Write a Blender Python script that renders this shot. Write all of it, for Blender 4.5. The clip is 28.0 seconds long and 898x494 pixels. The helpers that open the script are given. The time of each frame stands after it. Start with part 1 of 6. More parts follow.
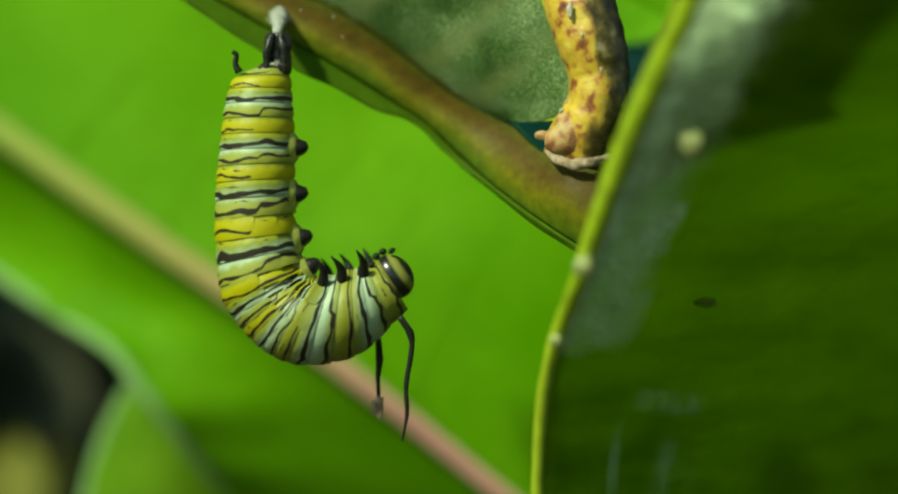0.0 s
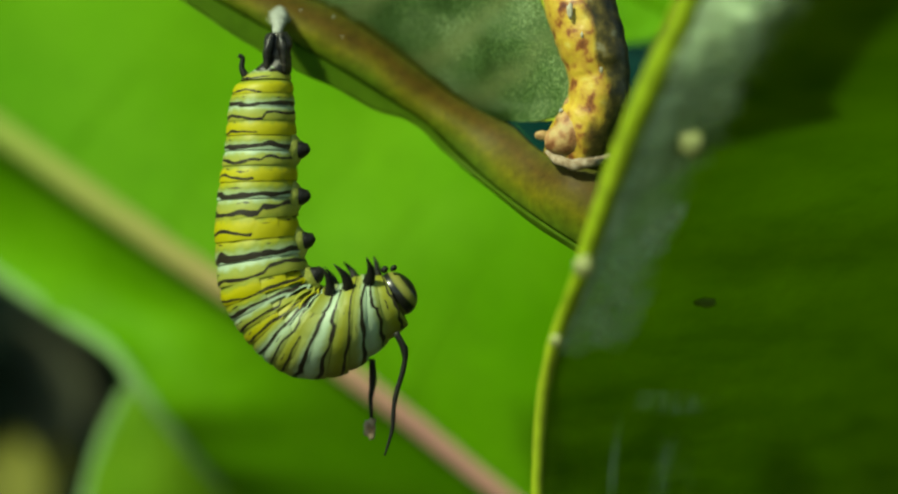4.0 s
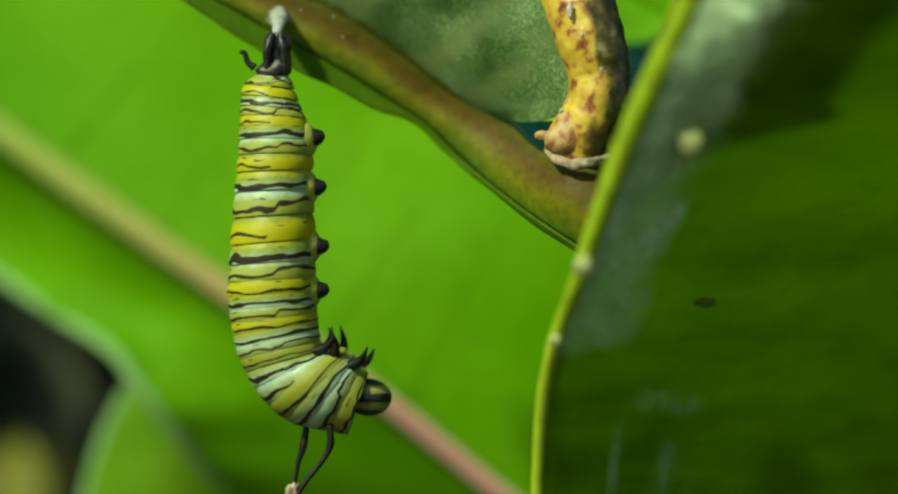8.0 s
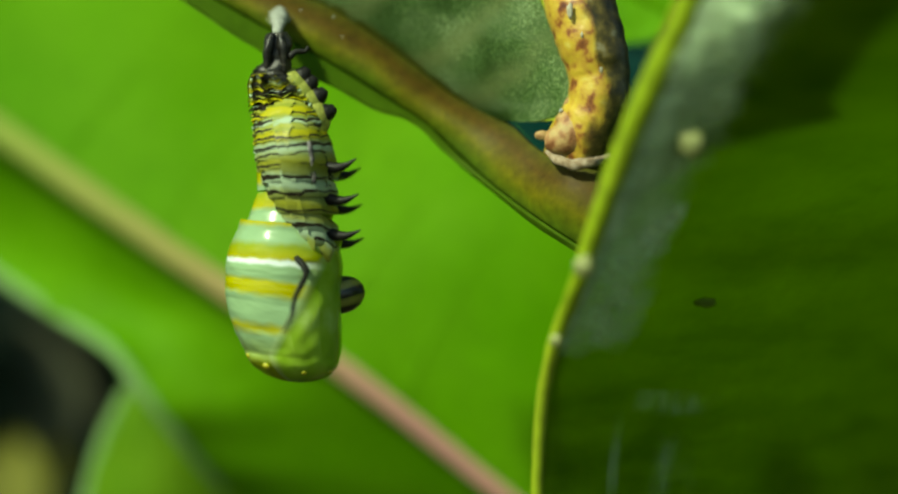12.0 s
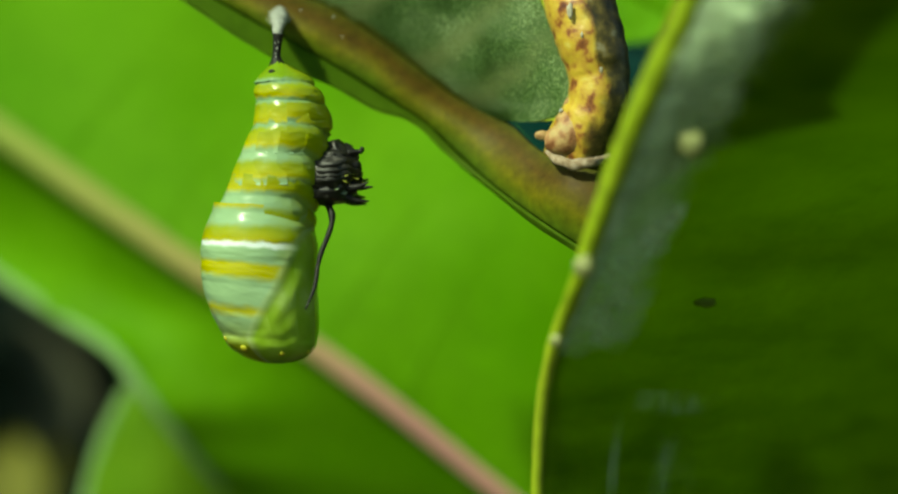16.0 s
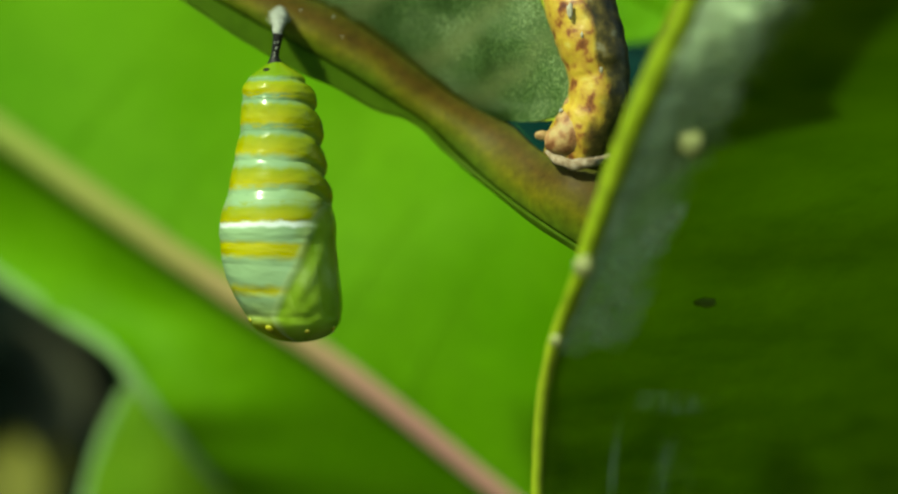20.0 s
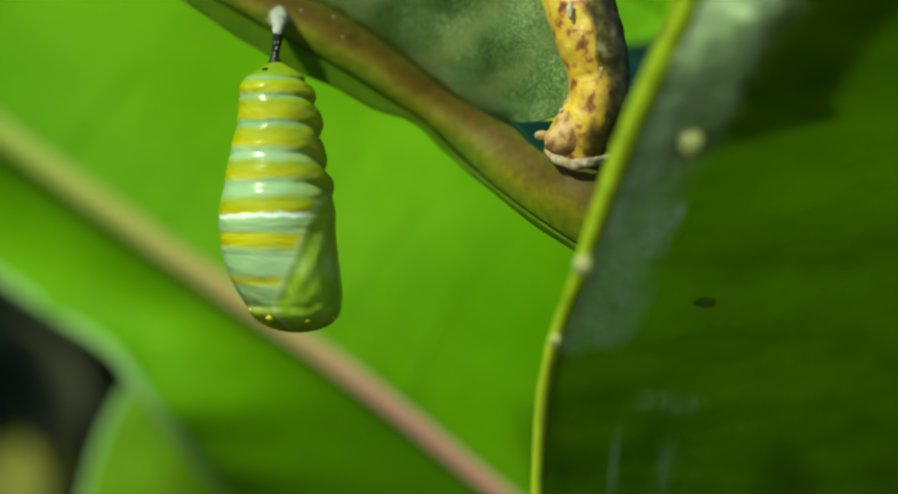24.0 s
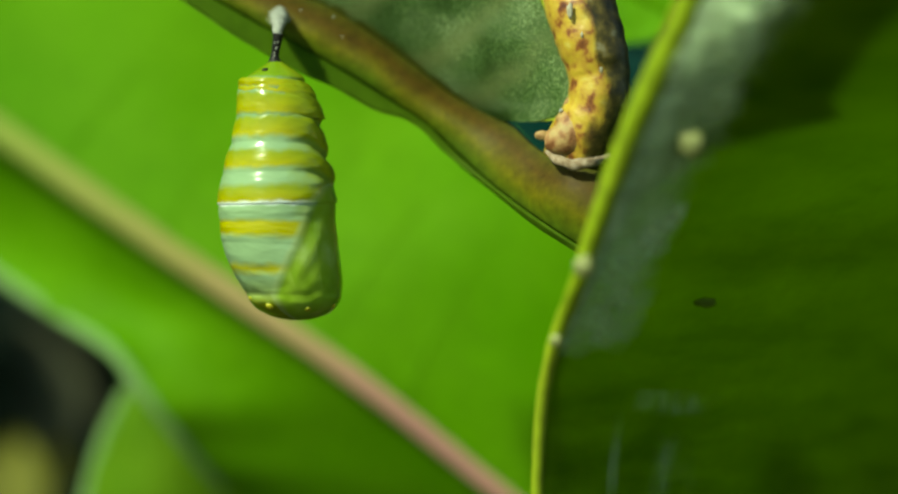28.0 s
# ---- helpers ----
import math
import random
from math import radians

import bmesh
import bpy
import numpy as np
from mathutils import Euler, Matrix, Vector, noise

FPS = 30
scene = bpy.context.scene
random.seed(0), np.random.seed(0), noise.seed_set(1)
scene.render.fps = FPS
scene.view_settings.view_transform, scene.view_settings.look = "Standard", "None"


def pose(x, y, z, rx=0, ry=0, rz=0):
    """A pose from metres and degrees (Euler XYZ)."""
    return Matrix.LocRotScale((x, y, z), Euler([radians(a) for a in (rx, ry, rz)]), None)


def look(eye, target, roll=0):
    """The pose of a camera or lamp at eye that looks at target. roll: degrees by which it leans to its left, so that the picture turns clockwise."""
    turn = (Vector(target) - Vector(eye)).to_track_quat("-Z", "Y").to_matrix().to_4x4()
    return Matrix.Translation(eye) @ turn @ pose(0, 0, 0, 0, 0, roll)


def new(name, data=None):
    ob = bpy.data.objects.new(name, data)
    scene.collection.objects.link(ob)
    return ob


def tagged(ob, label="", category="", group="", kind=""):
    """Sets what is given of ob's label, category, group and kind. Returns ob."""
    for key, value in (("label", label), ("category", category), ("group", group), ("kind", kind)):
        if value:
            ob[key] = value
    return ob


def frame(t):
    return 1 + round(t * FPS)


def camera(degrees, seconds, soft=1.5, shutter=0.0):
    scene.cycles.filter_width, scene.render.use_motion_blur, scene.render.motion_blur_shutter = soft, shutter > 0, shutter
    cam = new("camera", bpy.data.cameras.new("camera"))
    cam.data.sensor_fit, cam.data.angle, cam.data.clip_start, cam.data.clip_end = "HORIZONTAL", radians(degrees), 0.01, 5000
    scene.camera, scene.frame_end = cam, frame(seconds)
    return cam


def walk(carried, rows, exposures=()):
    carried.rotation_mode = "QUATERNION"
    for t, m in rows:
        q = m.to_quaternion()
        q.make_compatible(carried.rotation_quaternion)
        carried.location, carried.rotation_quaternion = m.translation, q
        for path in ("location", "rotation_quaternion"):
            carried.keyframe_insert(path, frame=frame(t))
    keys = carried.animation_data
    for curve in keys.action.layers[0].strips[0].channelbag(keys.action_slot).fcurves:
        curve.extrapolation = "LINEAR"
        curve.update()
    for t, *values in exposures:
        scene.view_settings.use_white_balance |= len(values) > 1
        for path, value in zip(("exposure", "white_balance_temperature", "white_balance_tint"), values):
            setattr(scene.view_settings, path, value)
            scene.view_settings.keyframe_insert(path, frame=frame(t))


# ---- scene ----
# Lengths below are millimetres unless a name says otherwise; the point (0, 0, 0) hangs HEIGHT metres over the ground.
HEIGHT = 0.6
MM = 0.001

# ---- camera: on a stand, still for the whole clip ----
cam = camera(20.0, 28.0, soft=2.4)
cam.data.dof.use_dof = True
cam.data.dof.focus_distance = 0.247
cam.data.dof.aperture_fstop = 8.0
STAND = pose(0, -0.249, HEIGHT, 90, 0, 0)
walk(cam, [(0.0, STAND), (28.0, STAND)], exposures=[(0.0, 0.16, 7400, -24), (28.0, 0.16, 7400, -24)])

# ---- light: a warm sun over the camera's left shoulder, open sky ----
SUN_FROM = Vector((-0.50, -0.52, 0.69)).normalized()
world = bpy.data.worlds.new("sky")
scene.world = world
world.use_nodes = True
sky = world.node_tree.nodes.new("ShaderNodeTexSky")
sky.sky_type = "NISHITA"
sky.sun_disc = False
sky.sun_elevation = math.asin(SUN_FROM.z)
sky.sun_rotation = math.atan2(SUN_FROM.x, SUN_FROM.y)
back = world.node_tree.nodes["Background"]
back.inputs["Strength"].default_value = 0.08
world.node_tree.links.new(sky.outputs["Color"], back.inputs["Color"])
sun = new("sun", bpy.data.lights.new("sun", "SUN"))
sun.data.energy, sun.data.angle, sun.data.color = 3.9, radians(4), (1.0, 0.95, 0.84)
sun.matrix_world = look(SUN_FROM * 3 + Vector((0, 0, HEIGHT)), (0, 0, HEIGHT))


# ---- materials ----
def material(name, rough=0.5, coat=0.0):
    m = bpy.data.materials.new(name)
    m.use_nodes = True
    b = m.node_tree.nodes["Principled BSDF"]
    b.inputs["Roughness"].default_value = rough
    b.inputs["Coat Weight"].default_value = coat
    b.inputs["Coat Roughness"].default_value = 0.12
    return m, m.node_tree.nodes, m.node_tree.links, b


def ramp(nodes, stops, mode="LINEAR"):
    r = nodes.new("ShaderNodeValToRGB")
    r.color_ramp.interpolation = mode
    e = r.color_ramp.elements
    while len(e) < len(stops):
        e.new(0.5)
    for k, (at, colour) in enumerate(stops):
        e[k].position = at
        e[k].color = (*colour, 1) if len(colour) == 3 else colour
    return r


def noise_tex(nodes, links, scale, detail=4, vector=None, stretch=None):
    n = nodes.new("ShaderNodeTexNoise")
    n.inputs["Scale"].default_value = scale
    n.inputs["Detail"].default_value = detail
    if vector is None:
        c = nodes.new("ShaderNodeTexCoord")
        vector = c.outputs["Object"]
    if stretch:
        mp = nodes.new("ShaderNodeMapping")
        mp.inputs["Scale"].default_value = stretch
        links.new(vector, mp.inputs["Vector"])
        vector = mp.outputs["Vector"]
    links.new(vector, n.inputs["Vector"])
    return n


def math_node(nodes, links, op, a, b=None, c=None):
    n = nodes.new("ShaderNodeMath")
    n.operation = op
    for k, v in enumerate((a, b, c)):
        if v is None:
            continue
        if isinstance(v, (int, float)):
            n.inputs[k].default_value = v
        else:
            links.new(v, n.inputs[k])
    return n.outputs[0]


def mix_colour(nodes, links, fac, a, b, kind="MIX"):
    n = nodes.new("ShaderNodeMix")
    n.data_type, n.blend_type = "RGBA", kind
    for sock, v in ((n.inputs[0], fac), (n.inputs[6], a), (n.inputs[7], b)):
        if isinstance(v, (int, float)):
            sock.default_value = v
        elif isinstance(v, tuple):
            sock.default_value = (*v, 1)
        else:
            links.new(v, sock)
    return n.outputs[2]


def bump(nodes, links, b, height, strength, distance):
    n = nodes.new("ShaderNodeBump")
    n.inputs["Strength"].default_value = strength
    n.inputs["Distance"].default_value = distance
    links.new(height, n.inputs["Height"])
    links.new(n.outputs["Normal"], b.inputs["Normal"])


def mottled(name, stops, scale, rough=0.5, coat=0.0, fine=None, relief=0.3, depth=0.0002, stretch=None, spec=0.4):
    """A surface whose colour drifts between the stops, with a finer grain over it."""
    m, nodes, links, b = material(name, rough, coat)
    b.inputs["Specular IOR Level"].default_value = spec
    big = noise_tex(nodes, links, scale, 5, stretch=stretch)
    col = ramp(nodes, stops)
    links.new(big.outputs["Fac"], col.inputs["Fac"])
    grain = noise_tex(nodes, links, fine or scale * 9, 3)
    g = ramp(nodes, [(0.3, (0.72, 0.72, 0.72)), (0.7, (1.15, 1.15, 1.15))])
    links.new(grain.outputs["Fac"], g.inputs["Fac"])
    links.new(mix_colour(nodes, links, 1.0, col.outputs["Color"], g.outputs["Color"], "MULTIPLY"), b.inputs["Base Color"])
    bump(nodes, links, b, grain.outputs["Fac"], relief, depth)
    return m


def leaf_material(name, dark, light, through_colour, glow, rough=0.6, vein_scale=60, patch=28, stretch=None):
    """A leaf: mottled green that lets part of the light through."""
    m, nodes, links, b = material(name, rough)
    b.inputs["Specular IOR Level"].default_value = 0.08
    big = noise_tex(nodes, links, patch, 4, stretch=stretch)
    col = ramp(nodes, [(0.32, dark), (0.68, light)])
    links.new(big.outputs["Fac"], col.inputs["Fac"])
    fine = noise_tex(nodes, links, vein_scale * 12, 4)
    g = ramp(nodes, [(0.3, (0.82, 0.82, 0.82)), (0.7, (1.1, 1.1, 1.1))])
    links.new(fine.outputs["Fac"], g.inputs["Fac"])
    c = mix_colour(nodes, links, 1.0, col.outputs["Color"], g.outputs["Color"], "MULTIPLY")
    links.new(c, b.inputs["Base Color"])
    bump(nodes, links, b, fine.outputs["Fac"], 0.15, 0.0001)
    t = nodes.new("ShaderNodeBsdfTranslucent")
    t.inputs["Color"].default_value = (*through_colour, 1)
    mixer = nodes.new("ShaderNodeMixShader")
    mixer.inputs[0].default_value = glow
    links.new(b.outputs[0], mixer.inputs[1])
    links.new(t.outputs[0], mixer.inputs[2])
    links.new(mixer.outputs[0], nodes["Material Output"].inputs["Surface"])
    return m


MAT_BROAD = leaf_material("broad_leaf_green", (0.118, 0.33, 0.005), (0.19, 0.43, 0.016), (0.20, 0.48, 0.005), 0.3)
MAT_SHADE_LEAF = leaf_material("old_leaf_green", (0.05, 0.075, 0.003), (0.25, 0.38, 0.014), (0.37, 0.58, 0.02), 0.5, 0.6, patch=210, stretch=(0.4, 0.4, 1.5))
MAT_RIM = leaf_material("leaf_margin", (0.24, 0.42, 0.14), (0.34, 0.52, 0.22), (0.3, 0.5, 0.05), 0.15)
MAT_YELLOW_RIM = mottled("yellow_margin", [(0.3, (0.24, 0.36, 0.008)), (0.7, (0.38, 0.48, 0.03))], 60, 0.5)
MAT_LOW_LEAF = leaf_material("lower_leaf_green", (0.10, 0.24, 0.012), (0.20, 0.36, 0.02), (0.25, 0.48, 0.02), 0.3)
MAT_SHADE_TEAL = leaf_material("shade_teal_leaf", (0.001, 0.030, 0.026), (0.002, 0.045, 0.036), (0.0, 0.03, 0.02), 0.2)
MAT_PINK = mottled("pinkish_stalk", [(0.3, (0.36, 0.22, 0.08)), (0.7, (0.42, 0.20, 0.11))], 60, 0.6)
MAT_OLIVE = mottled("olive_midrib", [(0.28, (0.056, 0.042, 0.002)), (0.5, (0.070, 0.066, 0.003)), (0.75, (0.072, 0.090, 0.005))], 160, 0.7, spec=0.08)
MAT_CALLUS = mottled("pale_callus", [(0.3, (0.26, 0.17, 0.09)), (0.7, (0.54, 0.44, 0.32))], 1400, 0.8)
MAT_BLACK = mottled("black_cuticle", [(0.3, (0.006, 0.006, 0.006)), (0.75, (0.025, 0.024, 0.02))], 900, 0.4, 0.0, spec=0.25)
MAT_FOLD = mottled("dark_folds", [(0.35, (0.008, 0.008, 0.008)), (0.6, (0.03, 0.028, 0.022)), (0.76, (0.13, 0.12, 0.09))], 800, 0.32, 0.0, spec=0.5, stretch=(0.6, 0.6, 2.5))
MAT_LENTICEL = mottled("pale_lenticel", [(0.3, (0.42, 0.38, 0.26)), (0.7, (0.70, 0.66, 0.52))], 1400, 0.5)
MAT_SILK = mottled("white_silk", [(0.3, (0.26, 0.28, 0.23)), (0.6, (0.46, 0.48, 0.42))], 1500, 0.8)
MAT_SOIL = mottled("soil_and_litter", [(0.3, (0.02, 0.017, 0.010)), (0.6, (0.05, 0.045, 0.02)), (0.8, (0.09, 0.075, 0.04))], 14, 0.9)
# near-black greens: deep shade of thicket and bank is in the colour
MAT_UNDERGROWTH = mottled("shade_green_undergrowth", [(0.3, (0.004, 0.018, 0.012)), (0.7, (0.012, 0.035, 0.016))], 30, 0.6)
MAT_DRY = mottled("dry_leaf", [(0.3, (0.05, 0.055, 0.03)), (0.7, (0.11, 0.11, 0.06))], 40, 0.8)
MAT_OLIVE_LEAF = mottled("yellowing_leaf", [(0.3, (0.12, 0.13, 0.01)), (0.7, (0.22, 0.22, 0.03))], 30, 0.7)
MAT_WART = mottled("pale_wart", [(0.3, (0.30, 0.33, 0.10)), (0.7, (0.42, 0.45, 0.20))], 500, 0.6)
MAT_BLEMISH = mottled("withered_blemish", [(0.3, (0.08, 0.12, 0.004)), (0.7, (0.11, 0.17, 0.006))], 300, 0.8)
MAT_NODE = mottled("node_bark", [(0.34, (0.20, 0.07, 0.025)), (0.44, (0.44, 0.22, 0.09)), (0.54, (0.56, 0.36, 0.15)), (0.7, (0.60, 0.46, 0.20))], 900, 0.5)
MAT_STRIP = leaf_material("green_strip", (0.085, 0.165, 0.010), (0.13, 0.23, 0.016), (0.2, 0.38, 0.012), 0.4)
MAT_THREAD = mottled("tracheal_grey", [(0.3, (0.10, 0.095, 0.09)), (0.7, (0.24, 0.22, 0.23))], 500, 0.5)
MAT_GOLD = mottled("gold_spot", [(0.3, (0.50, 0.48, 0.02)), (0.7, (0.66, 0.62, 0.05))], 700, 0.2, 0.5)


def host_leaf_material():
    """Grey-green downy underside of the leaf: soft blotches, paler net of veins, specks of down."""
    m, nodes, links, b = material("downy_underside", 0.8)
    b.inputs["Specular IOR Level"].default_value = 0.15
    big = noise_tex(nodes, links, 140, 8)
    col = ramp(nodes, [(0.32, (0.05, 0.095, 0.022)), (0.48, (0.11, 0.185, 0.06)), (0.66, (0.24, 0.33, 0.15))])
    links.new(big.outputs["Fac"], col.inputs["Fac"])
    down = noise_tex(nodes, links, 5200, 4)
    specks = ramp(nodes, [(0.36, (0.40, 0.47, 0.36)), (0.52, (0.92, 0.95, 0.92)), (0.62, (2.4, 2.3, 2.2))])
    links.new(down.outputs["Fac"], specks.inputs["Fac"])
    streak = noise_tex(nodes, links, 150, 5, stretch=(0.5, 1.0, 1.8))
    pale = ramp(nodes, [(0.56, (0, 0, 0)), (0.70, (1, 1, 1))])
    links.new(streak.outputs["Fac"], pale.inputs["Fac"])
    c1 = mix_colour(nodes, links, 0.8, col.outputs["Color"], specks.outputs["Color"], "MULTIPLY")
    half = math_node(nodes, links, "MULTIPLY", pale.outputs["Color"], 0.7)
    c2 = mix_colour(nodes, links, half, c1, (0.20, 0.29, 0.13))
    at = nodes.new("ShaderNodeAttribute")
    at.attribute_name = "vein"
    rag = noise_tex(nodes, links, 420, 5)
    on_vein = math_node(nodes, links, "MULTIPLY", at.outputs["Fac"], math_node(nodes, links, "ADD", rag.outputs["Fac"], 0.25))
    c3 = mix_colour(nodes, links, on_vein, c2, (0.26, 0.31, 0.12))
    near = nodes.new("ShaderNodeAttribute")
    near.attribute_name = "root"
    ragged = math_node(nodes, links, "ADD", near.outputs["Fac"], math_node(nodes, links, "MULTIPLY", math_node(nodes, links, "SUBTRACT", rag.outputs["Fac"], 0.5), 1.1))
    bald = ramp(nodes, [(0.35, (0, 0, 0)), (0.75, (1, 1, 1))])
    links.new(ragged, bald.inputs["Fac"])
    links.new(mix_colour(nodes, links, bald.outputs["Color"], c3, (0.085, 0.085, 0.010)), b.inputs["Base Color"])
    bump(nodes, links, b, down.outputs["Fac"], 0.25, 0.0002)
    t = nodes.new("ShaderNodeBsdfTranslucent")
    t.inputs["Color"].default_value = (0.20, 0.42, 0.02, 1)
    mixer = nodes.new("ShaderNodeMixShader")
    mixer.inputs[0].default_value = 0.35
    links.new(b.outputs[0], mixer.inputs[1])
    links.new(t.outputs[0], mixer.inputs[2])
    links.new(mixer.outputs[0], nodes["Material Output"].inputs["Surface"])
    return m


def web_material(name, thin, middle, dense):
    """Loose silk over the leaf: pale, patchy, half see-through."""
    m, nodes, links, b = material(name, 0.7)
    b.inputs["Base Color"].default_value = (0.70, 0.90, 0.54, 1)
    n = noise_tex(nodes, links, 260, 5, stretch=(1.0, 0.6, 0.45))
    a = ramp(nodes, [(0.34, (thin,) * 3), (0.52, (middle,) * 3), (0.66, (dense,) * 3)])
    links.new(n.outputs["Fac"], a.inputs["Fac"])
    at = nodes.new("ShaderNodeAttribute")
    at.attribute_name = "fade"
    links.new(math_node(nodes, links, "MULTIPLY", a.outputs["Color"], at.outputs["Fac"]), b.inputs["Alpha"])
    return m


def skin_material():
    """Caterpillar skin: black cross lines at each ring's free edge over bands of yellow and greenish white."""
    m, nodes, links, b = material("striped_skin", 0.5, 0.0)
    at = nodes.new("ShaderNodeAttribute")
    at.attribute_name = "body"
    sep = nodes.new("ShaderNodeSeparateXYZ")
    links.new(at.outputs["Vector"], sep.inputs[0])
    ring, side = sep.outputs[0], sep.outputs[1]
    edge = nodes.new("ShaderNodeAttribute")
    edge.attribute_name = "edge"
    es = nodes.new("ShaderNodeSeparateXYZ")
    links.new(edge.outputs["Vector"], es.inputs[0])
    off, thick, reach = es.outputs[0], es.outputs[1], es.outputs[2]
    wob = noise_tex(nodes, links, 3.0, 2, at.outputs["Vector"], (0.7, 1.6, 1.6))
    wobble = math_node(nodes, links, "SUBTRACT", wob.outputs["Fac"], 0.5)
    # bands
    q = math_node(nodes, links, "ADD", ring, math_node(nodes, links, "MULTIPLY", wobble, 0.5))
    phase = math_node(nodes, links, "FRACT", math_node(nodes, links, "DIVIDE", q, 3.0))
    white, pale, yellow, olive = (0.42, 0.54, 0.36), (0.31, 0.36, 0.07), (0.46, 0.43, 0.006), (0.25, 0.30, 0.03)
    body = ramp(nodes, [(0.0, white), (0.04, white), (0.13, pale), (0.28, (0.38, 0.39, 0.05)), (0.36, olive), (0.45, yellow), (0.64, yellow), (0.80, olive), (0.95, white), (1.0, white)])
    links.new(phase, body.inputs["Fac"])
    front = ramp(nodes, [(0.0, white), (0.14, white), (0.28, (0.30, 0.35, 0.09)), (0.5, (0.28, 0.29, 0.02)), (0.8, (0.30, 0.34, 0.09)), (0.92, white), (1.0, white)])
    links.new(phase, front.inputs["Fac"])
    ahead = nodes.new("ShaderNodeMapRange")
    ahead.inputs["From Min"].default_value, ahead.inputs["From Max"].default_value = 16.0, 19.0
    links.new(ring, ahead.inputs["Value"])
    col = mix_colour(nodes, links, ahead.outputs["Result"], body.outputs["Color"], front.outputs["Color"])
    # lines
    rough_edge = noise_tex(nodes, links, 1.7, 1, at.outputs["Vector"], (0.5, 1.5, 1.5))
    sway = noise_tex(nodes, links, 1.0, 1, at.outputs["Vector"], (0.6, 1.3, 1.3))
    width = math_node(nodes, links, "MULTIPLY", thick, math_node(nodes, links, "ADD", math_node(nodes, links, "MULTIPLY", rough_edge.outputs["Fac"], 1.5), 0.25))
    lift = math_node(nodes, links, "MULTIPLY", math_node(nodes, links, "SUBTRACT", sway.outputs["Fac"], 0.42), 0.8)
    dist = math_node(nodes, links, "ABSOLUTE", math_node(nodes, links, "SUBTRACT", off, math_node(nodes, links, "ADD", lift, 0.14)))
    inside = math_node(nodes, links, "LESS_THAN", dist, width)
    here = math_node(nodes, links, "LESS_THAN", side, math_node(nodes, links, "ADD", reach, wobble))
    line = math_node(nodes, links, "MULTIPLY", inside, here)
    # fine broken lines between the main ones
    second = math_node(nodes, links, "ABSOLUTE", math_node(nodes, links, "SUBTRACT", off, math_node(nodes, links, "ADD", lift, 0.58)))
    slim = math_node(nodes, links, "LESS_THAN", second, math_node(nodes, links, "MULTIPLY", math_node(nodes, links, "SUBTRACT", rough_edge.outputs["Fac"], 0.60), 0.4))
    line = math_node(nodes, links, "MAXIMUM", line, slim)
    links.new(mix_colour(nodes, links, line, col, (0.022, 0.016, 0.007)), b.inputs["Base Color"])
    grain = noise_tex(nodes, links, 1400, 3)
    bump(nodes, links, b, grain.outputs["Fac"], 0.25, 0.00015)
    return m


